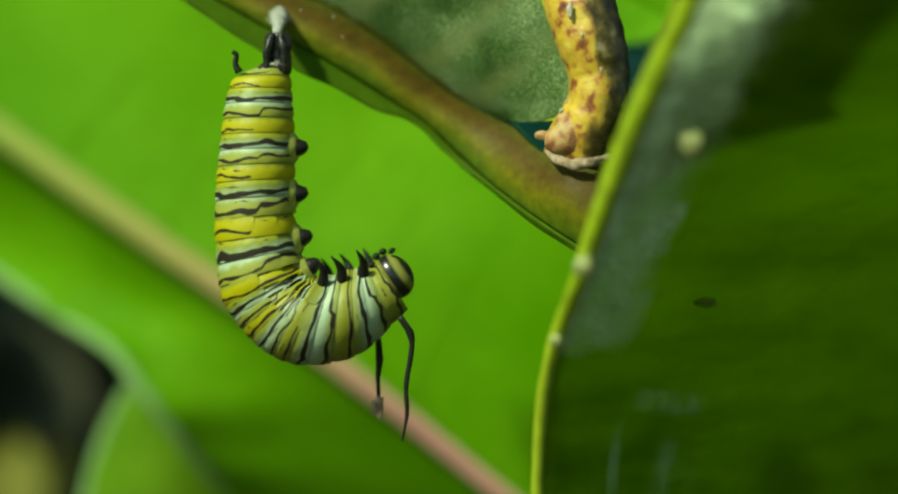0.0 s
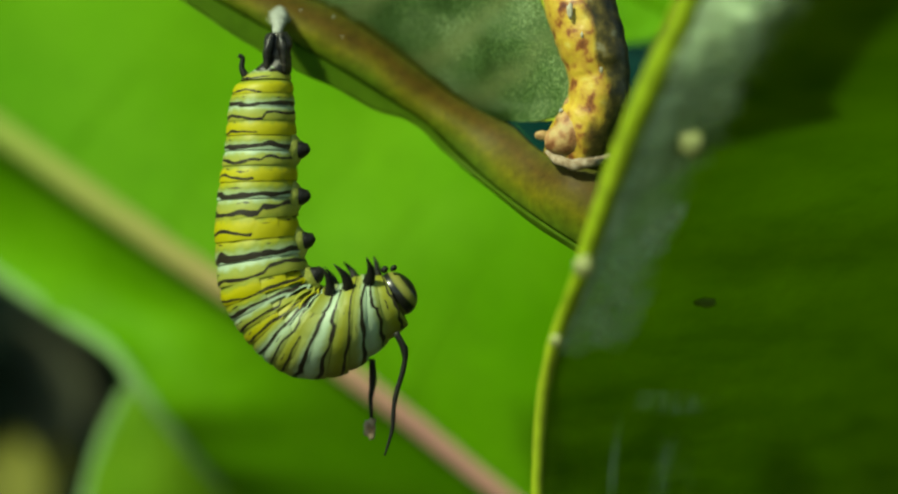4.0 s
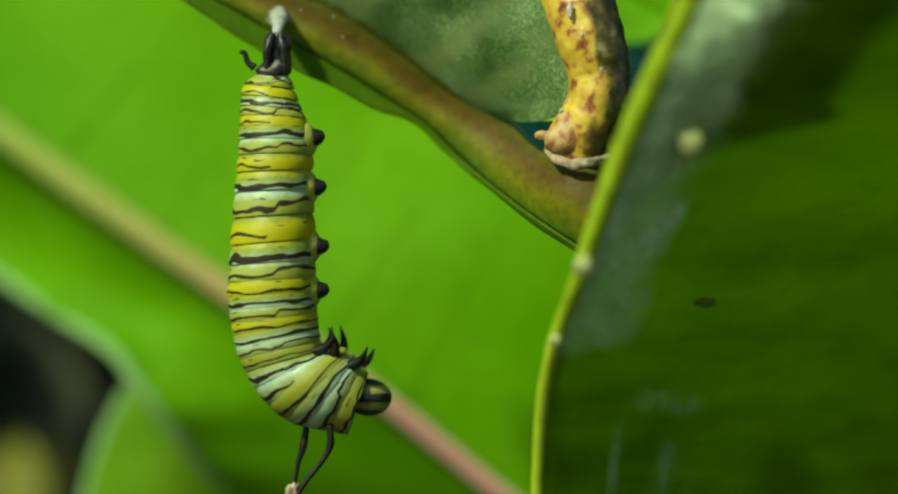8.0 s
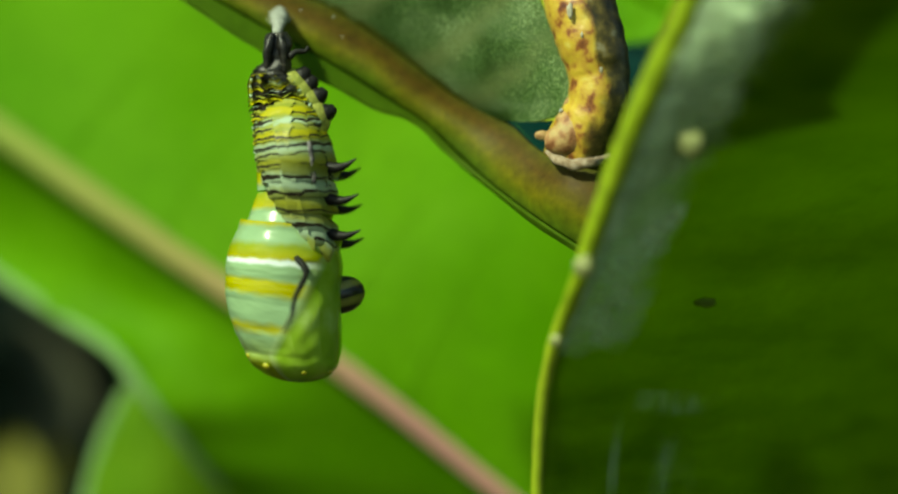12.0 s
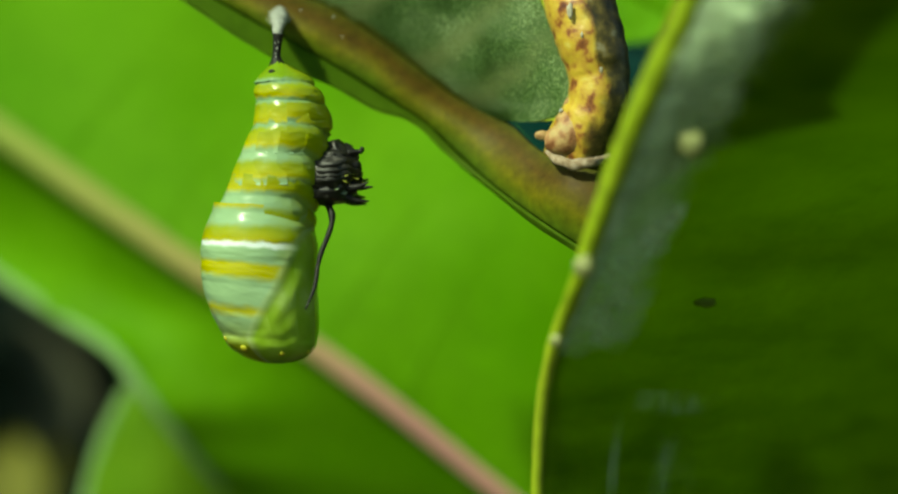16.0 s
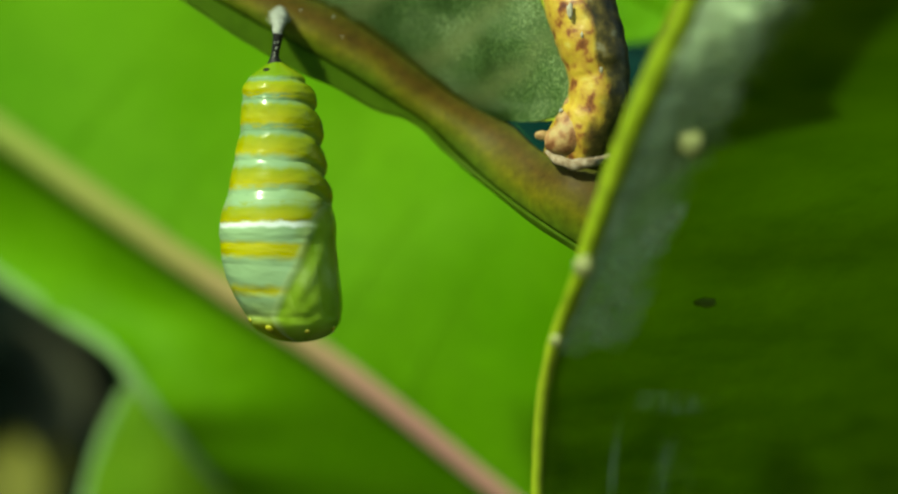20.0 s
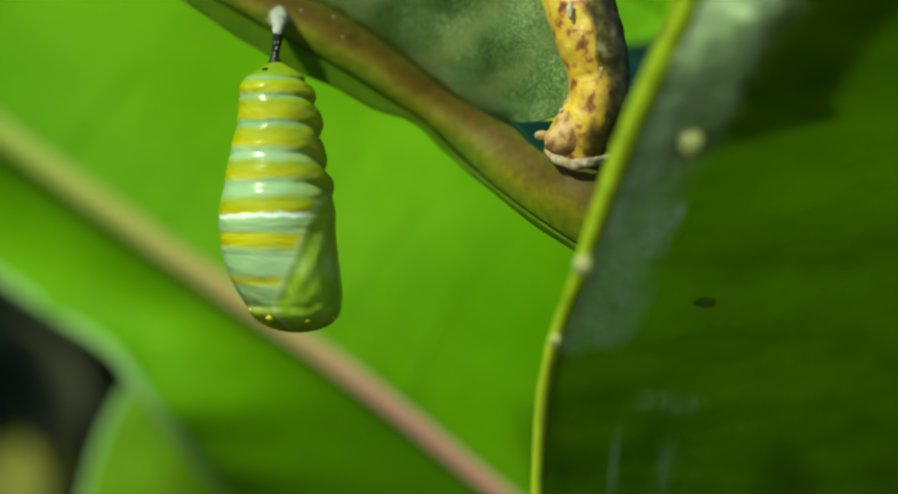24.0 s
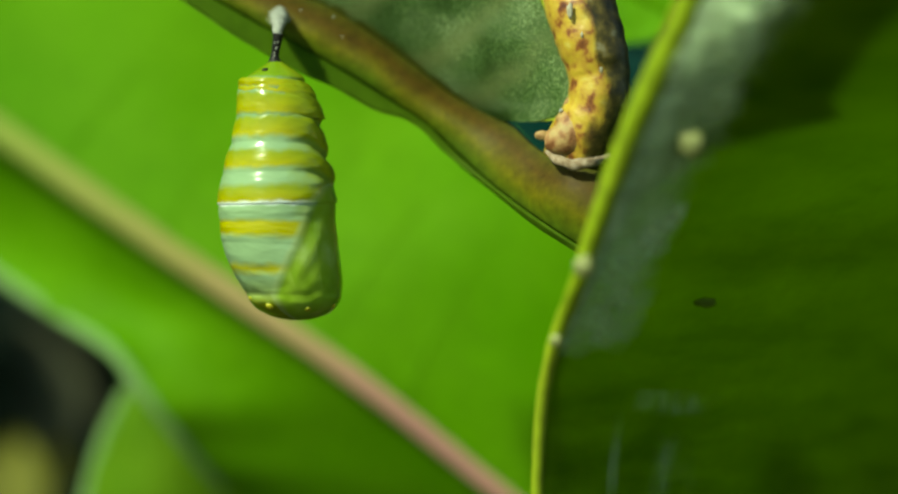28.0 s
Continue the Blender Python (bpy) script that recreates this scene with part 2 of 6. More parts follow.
def pupa_material():
    """Fresh chrysalis: glossy rings of yellow and milky green, a pearl line, plain green wing cases."""
    m, nodes, links, b = material("chrysalis_skin", 0.27, 0.3)
    b.inputs["Specular IOR Level"].default_value = 0.4
    at = nodes.new("ShaderNodeAttribute")
    at.attribute_name = "body"
    sep = nodes.new("ShaderNodeSeparateXYZ")
    links.new(at.outputs["Vector"], sep.inputs[0])
    wob = noise_tex(nodes, links, 3.0, 4, at.outputs["Vector"], (0.8, 1.5, 1.5))
    wobble = math_node(nodes, links, "SUBTRACT", wob.outputs["Fac"], 0.5)
    q = math_node(nodes, links, "ADD", sep.outputs[0], math_node(nodes, links, "MULTIPLY", wobble, 0.28))
    green, yellow, milk, pearl, lime = (0.20, 0.33, 0.010), (0.47, 0.45, 0.004), (0.33, 0.50, 0.26), (0.84, 0.93, 0.90), (0.31, 0.38, 0.012)
    cool = (0.24, 0.39, 0.19)
    bands = [(0.8, green), (0.95, cool), (1.05, cool), (1.18, lime), (1.78, yellow), (1.93, cool), (2.05, cool), (2.18, lime), (2.8, yellow), (2.94, cool), (3.08, cool), (3.22, lime), (3.72, yellow),
             (3.9, milk), (4.16, milk), (4.32, lime), (4.74, yellow), (4.92, milk), (5.3, milk), (5.5, lime), (5.9, yellow), (5.99, pearl), (6.12, pearl), (6.22, milk), (6.8, milk),
             (7.02, yellow), (7.5, yellow), (7.8, milk), (8.7, milk), (8.98, yellow), (9.3, milk), (10.5, lime)]
    col = ramp(nodes, [(k / 12.0, c) for k, c in bands])
    links.new(math_node(nodes, links, "DIVIDE", q, 12.0), col.inputs["Fac"])
    flank = ramp(nodes, [(0.62, (0, 0, 0)), (0.90, (0.8, 0.8, 0.8))])
    links.new(math_node(nodes, links, "ADD", math_node(nodes, links, "MULTIPLY", sep.outputs[1], 0.5), math_node(nodes, links, "ADD", math_node(nodes, links, "MULTIPLY", wobble, 0.25), 0.5)), flank.inputs["Fac"])
    ringed = mix_colour(nodes, links, flank.outputs["Color"], col.outputs["Color"], (0.30, 0.40, 0.012))
    wing = nodes.new("ShaderNodeAttribute")
    wing.attribute_name = "edge"
    ws = nodes.new("ShaderNodeSeparateXYZ")
    links.new(wing.outputs["Vector"], ws.inputs[0])
    veil = noise_tex(nodes, links, 260, 4)
    case = ramp(nodes, [(0.3, (0.28, 0.48, 0.02)), (0.55, (0.38, 0.58, 0.06)), (0.72, (0.50, 0.68, 0.18))])
    links.new(veil.outputs["Fac"], case.inputs["Fac"])
    seam = ramp(nodes, [(0.46, (0, 0, 0)), (0.68, (1, 1, 1))])
    links.new(ws.outputs[0], seam.inputs["Fac"])
    joined = mix_colour(nodes, links, seam.outputs["Color"], ringed, case.outputs["Color"])
    # paler stripe along the raised seam: its highlight is mixed into the colour
    welt_glint = ramp(nodes, [(0.43, (0, 0, 0)), (0.50, (0.35, 0.35, 0.35)), (0.53, (0.35, 0.35, 0.35)), (0.66, (0, 0, 0))])
    links.new(ws.outputs[0], welt_glint.inputs["Fac"])
    links.new(mix_colour(nodes, links, welt_glint.outputs["Color"], joined, (0.52, 0.64, 0.34)), b.inputs["Base Color"])
    soft = noise_tex(nodes, links, 420, 3)
    bump(nodes, links, b, soft.outputs["Fac"], 0.16, 0.0003)
    return m


def head_material():
    """Head capsule: black bands on dull yellow."""
    m, nodes, links, b = material("head_capsule", 0.3, 0.3)
    c = nodes.new("ShaderNodeTexCoord")
    w = nodes.new("ShaderNodeTexWave")
    w.inputs["Scale"].default_value = 190
    w.inputs["Distortion"].default_value = 1.2
    w.bands_direction = "X"
    links.new(c.outputs["Object"], w.inputs["Vector"])
    col = ramp(nodes, [(0.46, (0.012, 0.012, 0.010)), (0.58, (0.16, 0.17, 0.03)), (1.0, (0.28, 0.28, 0.06))])
    links.new(w.outputs["Fac"], col.inputs["Fac"])
    links.new(col.outputs["Color"], b.inputs["Base Color"])
    return m


def midrib_material():
    """Midrib of the broad leaf: beige-yellow towards the tip, flushed pink towards the stalk."""
    m, nodes, links, b = material("flushed_midrib", 0.65)
    b.inputs["Specular IOR Level"].default_value = 0.1
    c = nodes.new("ShaderNodeTexCoord")
    sep = nodes.new("ShaderNodeSeparateXYZ")
    links.new(c.outputs["Object"], sep.inputs[0])
    n = noise_tex(nodes, links, 60, 4)
    shift = math_node(nodes, links, "ADD", math_node(nodes, links, "MULTIPLY", sep.outputs[0], 16.0), math_node(nodes, links, "MULTIPLY", n.outputs["Fac"], 0.5))
    col = ramp(nodes, [(0.0, (0.25, 0.33, 0.06)), (0.5, (0.33, 0.29, 0.10)), (0.9, (0.52, 0.27, 0.24))])
    links.new(math_node(nodes, links, "ADD", shift, 1.8), col.inputs["Fac"])
    links.new(col.outputs["Color"], b.inputs["Base Color"])
    return m


def stem_material():
    """Stem bark: ochre yellow with rusty blotches; one side's shade is coloured in as dark brown-green."""
    m, nodes, links, b = material("stem_bark", 0.42, 0.15)
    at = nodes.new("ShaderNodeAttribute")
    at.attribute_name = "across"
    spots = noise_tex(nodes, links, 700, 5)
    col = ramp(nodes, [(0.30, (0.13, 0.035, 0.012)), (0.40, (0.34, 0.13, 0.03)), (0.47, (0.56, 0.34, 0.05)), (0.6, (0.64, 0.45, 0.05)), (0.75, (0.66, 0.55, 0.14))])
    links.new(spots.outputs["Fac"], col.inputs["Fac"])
    shade_rag = noise_tex(nodes, links, 420, 6, stretch=(1.0, 1.0, 0.5))
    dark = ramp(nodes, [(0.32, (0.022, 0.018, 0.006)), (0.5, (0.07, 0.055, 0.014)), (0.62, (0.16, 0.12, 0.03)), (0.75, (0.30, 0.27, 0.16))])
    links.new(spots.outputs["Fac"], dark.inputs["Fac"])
    side = math_node(nodes, links, "ADD", at.outputs["Fac"], math_node(nodes, links, "MULTIPLY", math_node(nodes, links, "SUBTRACT", shade_rag.outputs["Fac"], 0.5), 0.7))
    shade_side = ramp(nodes, [(0.50, (0, 0, 0)), (0.66, (1, 1, 1))])
    links.new(side, shade_side.inputs["Fac"])
    links.new(mix_colour(nodes, links, shade_side.outputs["Color"], col.outputs["Color"], dark.outputs["Color"]), b.inputs["Base Color"])
    fine = noise_tex(nodes, links, 2600, 4)
    bump(nodes, links, b, fine.outputs["Fac"], 0.3, 0.0002)
    return m


def rib_material():
    """Midrib of the host leaf: dark green low edge, yellow-olive middle, brown upper side."""
    m, nodes, links, b = material("olive_midrib", 0.6)
    b.inputs["Specular IOR Level"].default_value = 0.2
    at = nodes.new("ShaderNodeAttribute")
    at.attribute_name = "across"
    drift = noise_tex(nodes, links, 130, 5)
    v = math_node(nodes, links, "ADD", at.outputs["Fac"], math_node(nodes, links, "MULTIPLY", math_node(nodes, links, "SUBTRACT", drift.outputs["Fac"], 0.5), 0.35))
    col = ramp(nodes, [(0.0, (0.075, 0.13, 0.007)), (0.14, (0.11, 0.145, 0.006)), (0.34, (0.145, 0.132, 0.005)), (0.5, (0.11, 0.085, 0.005)), (0.66, (0.085, 0.052, 0.006)), (0.84, (0.075, 0.060, 0.006)), (1.0, (0.075, 0.085, 0.010))])
    links.new(v, col.inputs["Fac"])
    grain = noise_tex(nodes, links, 1100, 4)
    g = ramp(nodes, [(0.3, (0.75, 0.75, 0.75)), (0.7, (1.2, 1.2, 1.2))])
    links.new(grain.outputs["Fac"], g.inputs["Fac"])
    links.new(mix_colour(nodes, links, 1.0, col.outputs["Color"], g.outputs["Color"], "MULTIPLY"), b.inputs["Base Color"])
    bump(nodes, links, b, grain.outputs["Fac"], 0.2, 0.0002)
    return m


MAT_STEM = stem_material()
MAT_RIB = rib_material()
MAT_FLUSHED = midrib_material()
MAT_HOST = host_leaf_material()
MAT_WEB = web_material("silk_webbing", 0.25, 0.42, 0.85)
MAT_WEB_THIN = web_material("thin_silk_webbing", 0.0, 0.08, 0.3)
MAT_SKIN = skin_material()
MAT_PUPA = pupa_material()
MAT_HEAD = head_material()


# ---- building helpers ----
def place(x, y, z):
    return Vector((x * MM, y * MM, HEIGHT + z * MM))


def part(name, bm, mat, parent=None, label=""):
    me = bpy.data.meshes.new(name)
    bm.to_mesh(me)
    bm.free()
    for p in me.polygons:
        p.use_smooth = True
    me.materials.append(mat)
    ob = new(name, me)
    ob.parent = parent
    return tagged(ob, label)


def thing(name, label, category, group="", kind="", at=None):
    ob = new(name)
    ob.empty_display_size = 0.005
    if at is not None:
        ob.location = at
    return tagged(ob, label, category, group, kind)


def smooth_through(points, n):
    """n + 1 places along a smooth curve through the points."""
    pts = [Vector(p) for p in points]
    pts = [pts[0] * 2 - pts[1]] + pts + [pts[-1] * 2 - pts[-2]]
    out = []
    last = len(pts) - 3
    for k in range(n + 1):
        u = k / n * last
        i = min(int(u), last - 1)
        f = u - i
        a, b, c, d = pts[i:i + 4]
        out.append(0.5 * (2 * b + (c - a) * f + (2 * a - 5 * b + 4 * c - d) * f * f + (3 * b - a - 3 * c + d) * f ** 3))
    return out


def tube(points, radii, n=24, sides=12, squash=1.0, knobs=0.0):
    """A round, tapering rod along a smooth curve, in metres, closed at both ends."""
    bm = bmesh.new()
    mid = smooth_through(points, n)
    rr = [float(np.interp(k / n, np.linspace(0, 1, len(radii)), radii)) for k in range(n + 1)]
    rows = []
    for k, p in enumerate(mid):
        way = (mid[min(k + 1, n)] - mid[max(k - 1, 0)]).normalized()
        side = way.cross(Vector((0.0, -1.0, 0.02))).normalized()
        up = side.cross(way)
        row = []
        for s in range(sides):
            a = 2 * math.pi * s / sides
            r = rr[k] * (1 + knobs * noise.noise(p * 900 + Vector((a, 0, 0))))
            row.append(bm.verts.new(p + side * math.cos(a) * r + up * math.sin(a) * r * squash))
        rows.append(row)
    for r0, r1 in zip(rows, rows[1:]):
        for s in range(sides):
            bm.faces.new((r0[s], r0[(s + 1) % sides], r1[(s + 1) % sides], r1[s]))
    bm.faces.new(rows[0][::-1])
    bm.faces.new(rows[-1])
    bmesh.ops.recalc_face_normals(bm, faces=bm.faces)
    return bm


def blade(inner, outer, n=48, m=16, belly=0.0, wave=0.0, thick=0.35 * MM, towards=Vector((0, -1, 0)), seed=0.0):
    """Half a leaf: a thick sheet between its midrib and its margin, bellied and waved towards the given side."""
    a, b = smooth_through(inner, n), smooth_through(outer, n)
    bm = bmesh.new()
    sheets = []
    for layer in (0, 1):
        rows = []
        for i in range(n + 1):
            row = []
            for j in range(m + 1):
                v = j / m
                p = a[i].lerp(b[i], v)
                lift = belly * math.sin(math.pi * v) + wave * v * noise.noise(Vector((i * 0.13 + seed, v * 2, seed)))
                p = p + towards * (lift + (0.0 if layer else thick))
                row.append(bm.verts.new(p))
            rows.append(row)
        sheets.append(rows)
    for layer, rows in enumerate(sheets):
        for i in range(n):
            for j in range(m):
                f = (rows[i][j], rows[i + 1][j], rows[i + 1][j + 1], rows[i][j + 1])
                bm.faces.new(f if layer else f[::-1])
    t, u = sheets
    ring = [(i, 0) for i in range(n)] + [(n, j) for j in range(m)] + [(i, m) for i in range(n, 0, -1)] + [(0, j) for j in range(m, 0, -1)]
    for k in range(len(ring)):
        (i, j), (p, q) = ring[k], ring[(k + 1) % len(ring)]
        bm.faces.new((t[i][j], t[p][q], u[p][q], u[i][j]))
    bmesh.ops.recalc_face_normals(bm, faces=bm.faces)
    return bm


def ridge(low, high, n, m, height):
    """A rounded rib between its two edges, closed behind, that knows how far across each point lies."""
    a, b = smooth_through(low, n), smooth_through(high, n)
    bm = bmesh.new()
    share = bm.verts.layers.float.new("across")
    rows = []
    for i in range(n + 1):
        row = []
        for j in range(2 * m):
            v = j / m if j <= m else (2 * m - j) / m
            rise = math.sin(math.pi * v) ** 0.8 * (1 if j <= m else -0.35)
            p = a[i].lerp(b[i], v)
            p = p + Vector((0, -1, -0.1)) * height * rise * (1 + 0.14 * noise.noise(p * 260 + Vector((0, 0, v))))
            w = bm.verts.new(p)
            w[share] = v + 0.12 * noise.noise(p * 180)
            row.append(w)
        rows.append(row)
    for r0, r1 in zip(rows, rows[1:]):
        for j in range(2 * m):
            k = (j + 1) % (2 * m)
            bm.faces.new((r0[j], r0[k], r1[k], r1[j]))
    bm.faces.new(rows[0][::-1])
    bm.faces.new(rows[-1])
    bmesh.ops.recalc_face_normals(bm, faces=bm.faces)
    return bm


def stem_mesh(points, radii):
    """The main stem: a bumpy rod that knows which side takes the painted shade."""
    bm = tube(points, radii, 110, 28, 1.0, 0.05)
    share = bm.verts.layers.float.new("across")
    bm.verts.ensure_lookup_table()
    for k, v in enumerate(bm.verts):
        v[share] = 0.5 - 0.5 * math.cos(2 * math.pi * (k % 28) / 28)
    return bm


def veined(ob, n, m, veins):
    """Marks on a blade made with n by m steps how close each point lies to a side vein and to the midrib."""
    at, root = ob.data.attributes.new("vein", "FLOAT", "POINT"), ob.data.attributes.new("root", "FLOAT", "POINT")
    for k in range((n + 1) * (m + 1) * 2):
        i, v = k % ((n + 1) * (m + 1)) // (m + 1), k % (m + 1) / m
        best = 0.0
        for i0, i1, v0, v1 in veins:
            u = min(1, max(0, (v - v0) / (v1 - v0)))
            away = abs(i - (i0 + (i1 - i0) * u ** 1.3 + 1.5 * noise.noise(Vector((v * 5, i0, 0)))))
            best = max(best, math.exp(-(away / (2.6 - 1.2 * u)) ** 2) * (1 - 0.5 * u))
        at.data[k].value = best
        root.data[k].value = math.exp(-(v / 0.10) ** 2)


def vein(inner, outer, i0, i1, v0, v1, r, n=48, belly=0.0, wave=0.0, towards=Vector((0, -1, 0)), seed=0.0, lift=0.0):
    """A raised side vein that runs over a blade made with the same curves, from step i0 at share v0 to step i1 at share v1."""
    a, b = smooth_through(inner, n), smooth_through(outer, n)
    pts = []
    for k in range(9):
        u = k / 8
        i = min(n - 1, i0 + (i1 - i0) * u ** 1.3)
        f = i - int(i)
        v = v0 + (v1 - v0) * u
        p = a[int(i)].lerp(a[int(i) + 1], f).lerp(b[int(i)].lerp(b[int(i) + 1], f), v)
        rise = belly * math.sin(math.pi * v) + wave * v * noise.noise(Vector((i * 0.13 + seed, v * 2, seed)))
        pts.append(p + towards * (rise + lift))
    return tube(pts, [r, r * 0.8, r * 0.35], 20, 6, 0.7, 0.15)


def ball(radius, at=(0, 0, 0), scale=(1, 1, 1), u=14, v=9, rough=0.0):
    bm = bmesh.new()
    bmesh.ops.create_uvsphere(bm, u_segments=u, v_segments=v, radius=radius)
    for w in bm.verts:
        k = 1 + rough * noise.noise(w.co * (1.6 / radius))
        w.co = Vector((w.co.x * scale[0] * k + at[0], w.co.y * scale[1] * k + at[1], w.co.z * scale[2] * k + at[2]))
    return bm


def line(*pts):
    return [place(*p) for p in pts]


# ---- ground and distance ----
def ground():
    bm = bmesh.new()
    bmesh.ops.create_grid(bm, x_segments=60, y_segments=60, size=1)
    for v in bm.verts:
        s = abs(v.co.x) ** 3, abs(v.co.y) ** 3
        v.co.x, v.co.y = math.copysign(s[0], v.co.x) * 400, math.copysign(s[1], v.co.y) * 400
        v.co.z = 0.02 * noise.noise(Vector((v.co.x * 3, v.co.y * 3, 0)))
    tagged(part("ground", bm, MAT_SOIL), "dark soil with leaf litter under the plants", "ground", kind="structure")


def undergrowth():
    """A dense dark thicket behind the plant: many small leaves in one mass."""
    bm = bmesh.new()
    rng = random.Random(5)
    for k in range(5200):
        x, y, z = rng.uniform(-0.5, 0.5), rng.uniform(0.26, 0.48), rng.uniform(0.0, 1.1)
        m = pose(x, y, z, rng.uniform(20, 110), rng.uniform(-40, 40), rng.uniform(0, 360))
        s = rng.uniform(0.022, 0.04)
        c = [m @ Vector(p) for p in ((0, 0, 0), (s * 0.4, s * 0.6, s * 0.1), (0, s * 1.7, -s * 0.2), (-s * 0.4, s * 0.6, s * 0.1), (0, s * 0.7, -s * 0.05))]
        v = [bm.verts.new(p) for p in c]
        for a, b2, d in ((0, 1, 4), (1, 2, 4), (2, 3, 4), (3, 0, 4)):
            bm.faces.new((v[a], v[b2], v[d]))
    tagged(part("undergrowth", bm, MAT_UNDERGROWTH), "dense thicket with deep shade put into its dark green", "undergrowth", kind="stuff")


def hedge_bank():
    """A dark overgrown bank that closes the view behind the thicket."""
    bm = bmesh.new()
    bmesh.ops.create_grid(bm, x_segments=80, y_segments=60, size=1)
    for v in bm.verts:
        x, p = v.co.x * 3.0, (v.co.y + 1) / 2
        z = 1.8 * min(1, p / 0.55, (1 - p) / 0.45) * (1 - abs(v.co.x) ** 4)
        deep = 0.25 * z if p < 0.55 else 0.45 + (1.8 - z) * 0.7
        v.co = Vector((x, 0.62 + deep + 0.08 * noise.noise(Vector((x * 6, z * 6, 1))), z - 0.05))
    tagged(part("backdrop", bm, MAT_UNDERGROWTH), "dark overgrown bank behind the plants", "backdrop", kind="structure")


ground()
undergrowth()
hedge_bank()


# ---- the plants ----
def milkweed():
    """The plant on which the animal hangs: stem, host leaf and the shaded leaf."""
    plant = thing("milkweed_plant", "milkweed plant with yellow-brown spotted stem and downy leaves", "plant", at=(0.12, 0.11, 0.0))

    def piece(name, bm, mat, parent=None, label=""):
        bm.transform(plant_space_m)
        return part(name, bm, mat, parent or plant, label)

    plant_space_m = Matrix.Translation((-0.12, -0.11, 0.0))
    # stem
    stem = piece("stem", stem_mesh(line((11.53, 6, 43.64), (12.24, 3, 31.23), (12.82, 1, 24.23), (13.89, 0, 20.22), (14.67, 0, 16.86), (14.45, 0, 13.5), (13.38, 1, 10.74), (12.92, 3, 8.27), (14.33, 10, 5.88), (18.79, 24, 0.68), (26.63, 50, -12.71), (110, 105, -200), (120, 110, -605)),
                                   [3.25 * MM, 3.36 * MM, 3.53 * MM, 3.36 * MM, 3.02 * MM, 3.02 * MM, 3.58 * MM, 3.47 * MM, 2.8 * MM, 2.58 * MM, 2.58 * MM, 3.8 * MM, 4.5 * MM]), MAT_STEM, None, "yellow-brown stem with rusty spots, one side darkened by shade in its colour")
    rng = random.Random(3)
    node = piece("node", tube(line((15.1, 1.5, 14.99), (13.45, 0.2, 12.27), (11.4, -0.6, 10.56), (9.39, -0.4, 10.29)), [2.91 * MM, 2.86 * MM, 2.18 * MM, 0.84 * MM], 40, 24, 0.9, 0.06), MAT_NODE, None, "pinkish brown swollen leaf base")
    for x, y, z, r in ((9.04, -0.8, 10.89, 0.5),):
        bm = ball(r * MM, scale=(1.3, 0.7, 0.9), rough=0.25, u=16, v=12)
        bm.transform(Matrix.Translation(place(x, y, z)))
        piece("knob", bm, MAT_NODE, node, "pale knobbly scar")
    piece("callus", tube(line((9.36, -1.4, 9.3), (10.55, -3.4, 8.4), (12.15, -4.6, 7.92), (13.86, -4.4, 8.14), (15.64, -2.4, 8.82)), [0.15 * MM, 0.42 * MM, 0.5 * MM, 0.42 * MM, 0.2 * MM], 60, 12, 0.7, 0.7), MAT_CALLUS, node, "whitish healed scar tissue")
    # lenticels on the stem
    for x, y, z, r in ((11.72, -3.1, 22.84, 0.45), (14.61, -3.0, 19.31, 0.39), (14.67, -2.9, 17.32, 0.34), (14.72, -2.9, 20.53, 0.22), (14.38, -3.1, 18.31, 0.22), (14.51, -2.8, 15.78, 0.22), (12.82, -3.3, 20.5, 0.17), (16.02, -1.6, 15.64, 0.22)):
        bm = ball(r * MM, scale=(0.7, 0.4, 1.6), rough=0.5, u=12, v=8)
        bm.transform(Matrix.Translation(place(x, y, z)))
        piece("lenticel", bm, MAT_LENTICEL, stem, "pale raised speck")
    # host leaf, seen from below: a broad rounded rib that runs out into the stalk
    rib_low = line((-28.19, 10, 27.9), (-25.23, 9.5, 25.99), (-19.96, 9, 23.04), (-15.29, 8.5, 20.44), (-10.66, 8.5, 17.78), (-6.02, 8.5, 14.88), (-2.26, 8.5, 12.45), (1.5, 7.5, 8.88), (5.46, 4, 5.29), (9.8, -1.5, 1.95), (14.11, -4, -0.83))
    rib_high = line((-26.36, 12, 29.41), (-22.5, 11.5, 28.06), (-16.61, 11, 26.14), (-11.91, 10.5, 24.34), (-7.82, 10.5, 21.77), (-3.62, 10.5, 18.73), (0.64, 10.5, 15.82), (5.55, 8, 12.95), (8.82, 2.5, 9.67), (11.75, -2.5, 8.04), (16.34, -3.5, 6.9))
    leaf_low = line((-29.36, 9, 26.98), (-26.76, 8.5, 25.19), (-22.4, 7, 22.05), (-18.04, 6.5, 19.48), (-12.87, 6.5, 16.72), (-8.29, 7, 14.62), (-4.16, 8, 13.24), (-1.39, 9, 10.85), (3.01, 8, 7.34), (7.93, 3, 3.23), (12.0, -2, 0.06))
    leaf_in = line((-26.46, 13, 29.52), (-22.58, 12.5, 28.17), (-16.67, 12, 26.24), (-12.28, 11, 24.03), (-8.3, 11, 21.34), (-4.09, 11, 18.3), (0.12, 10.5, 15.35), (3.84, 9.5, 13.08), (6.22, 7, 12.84))
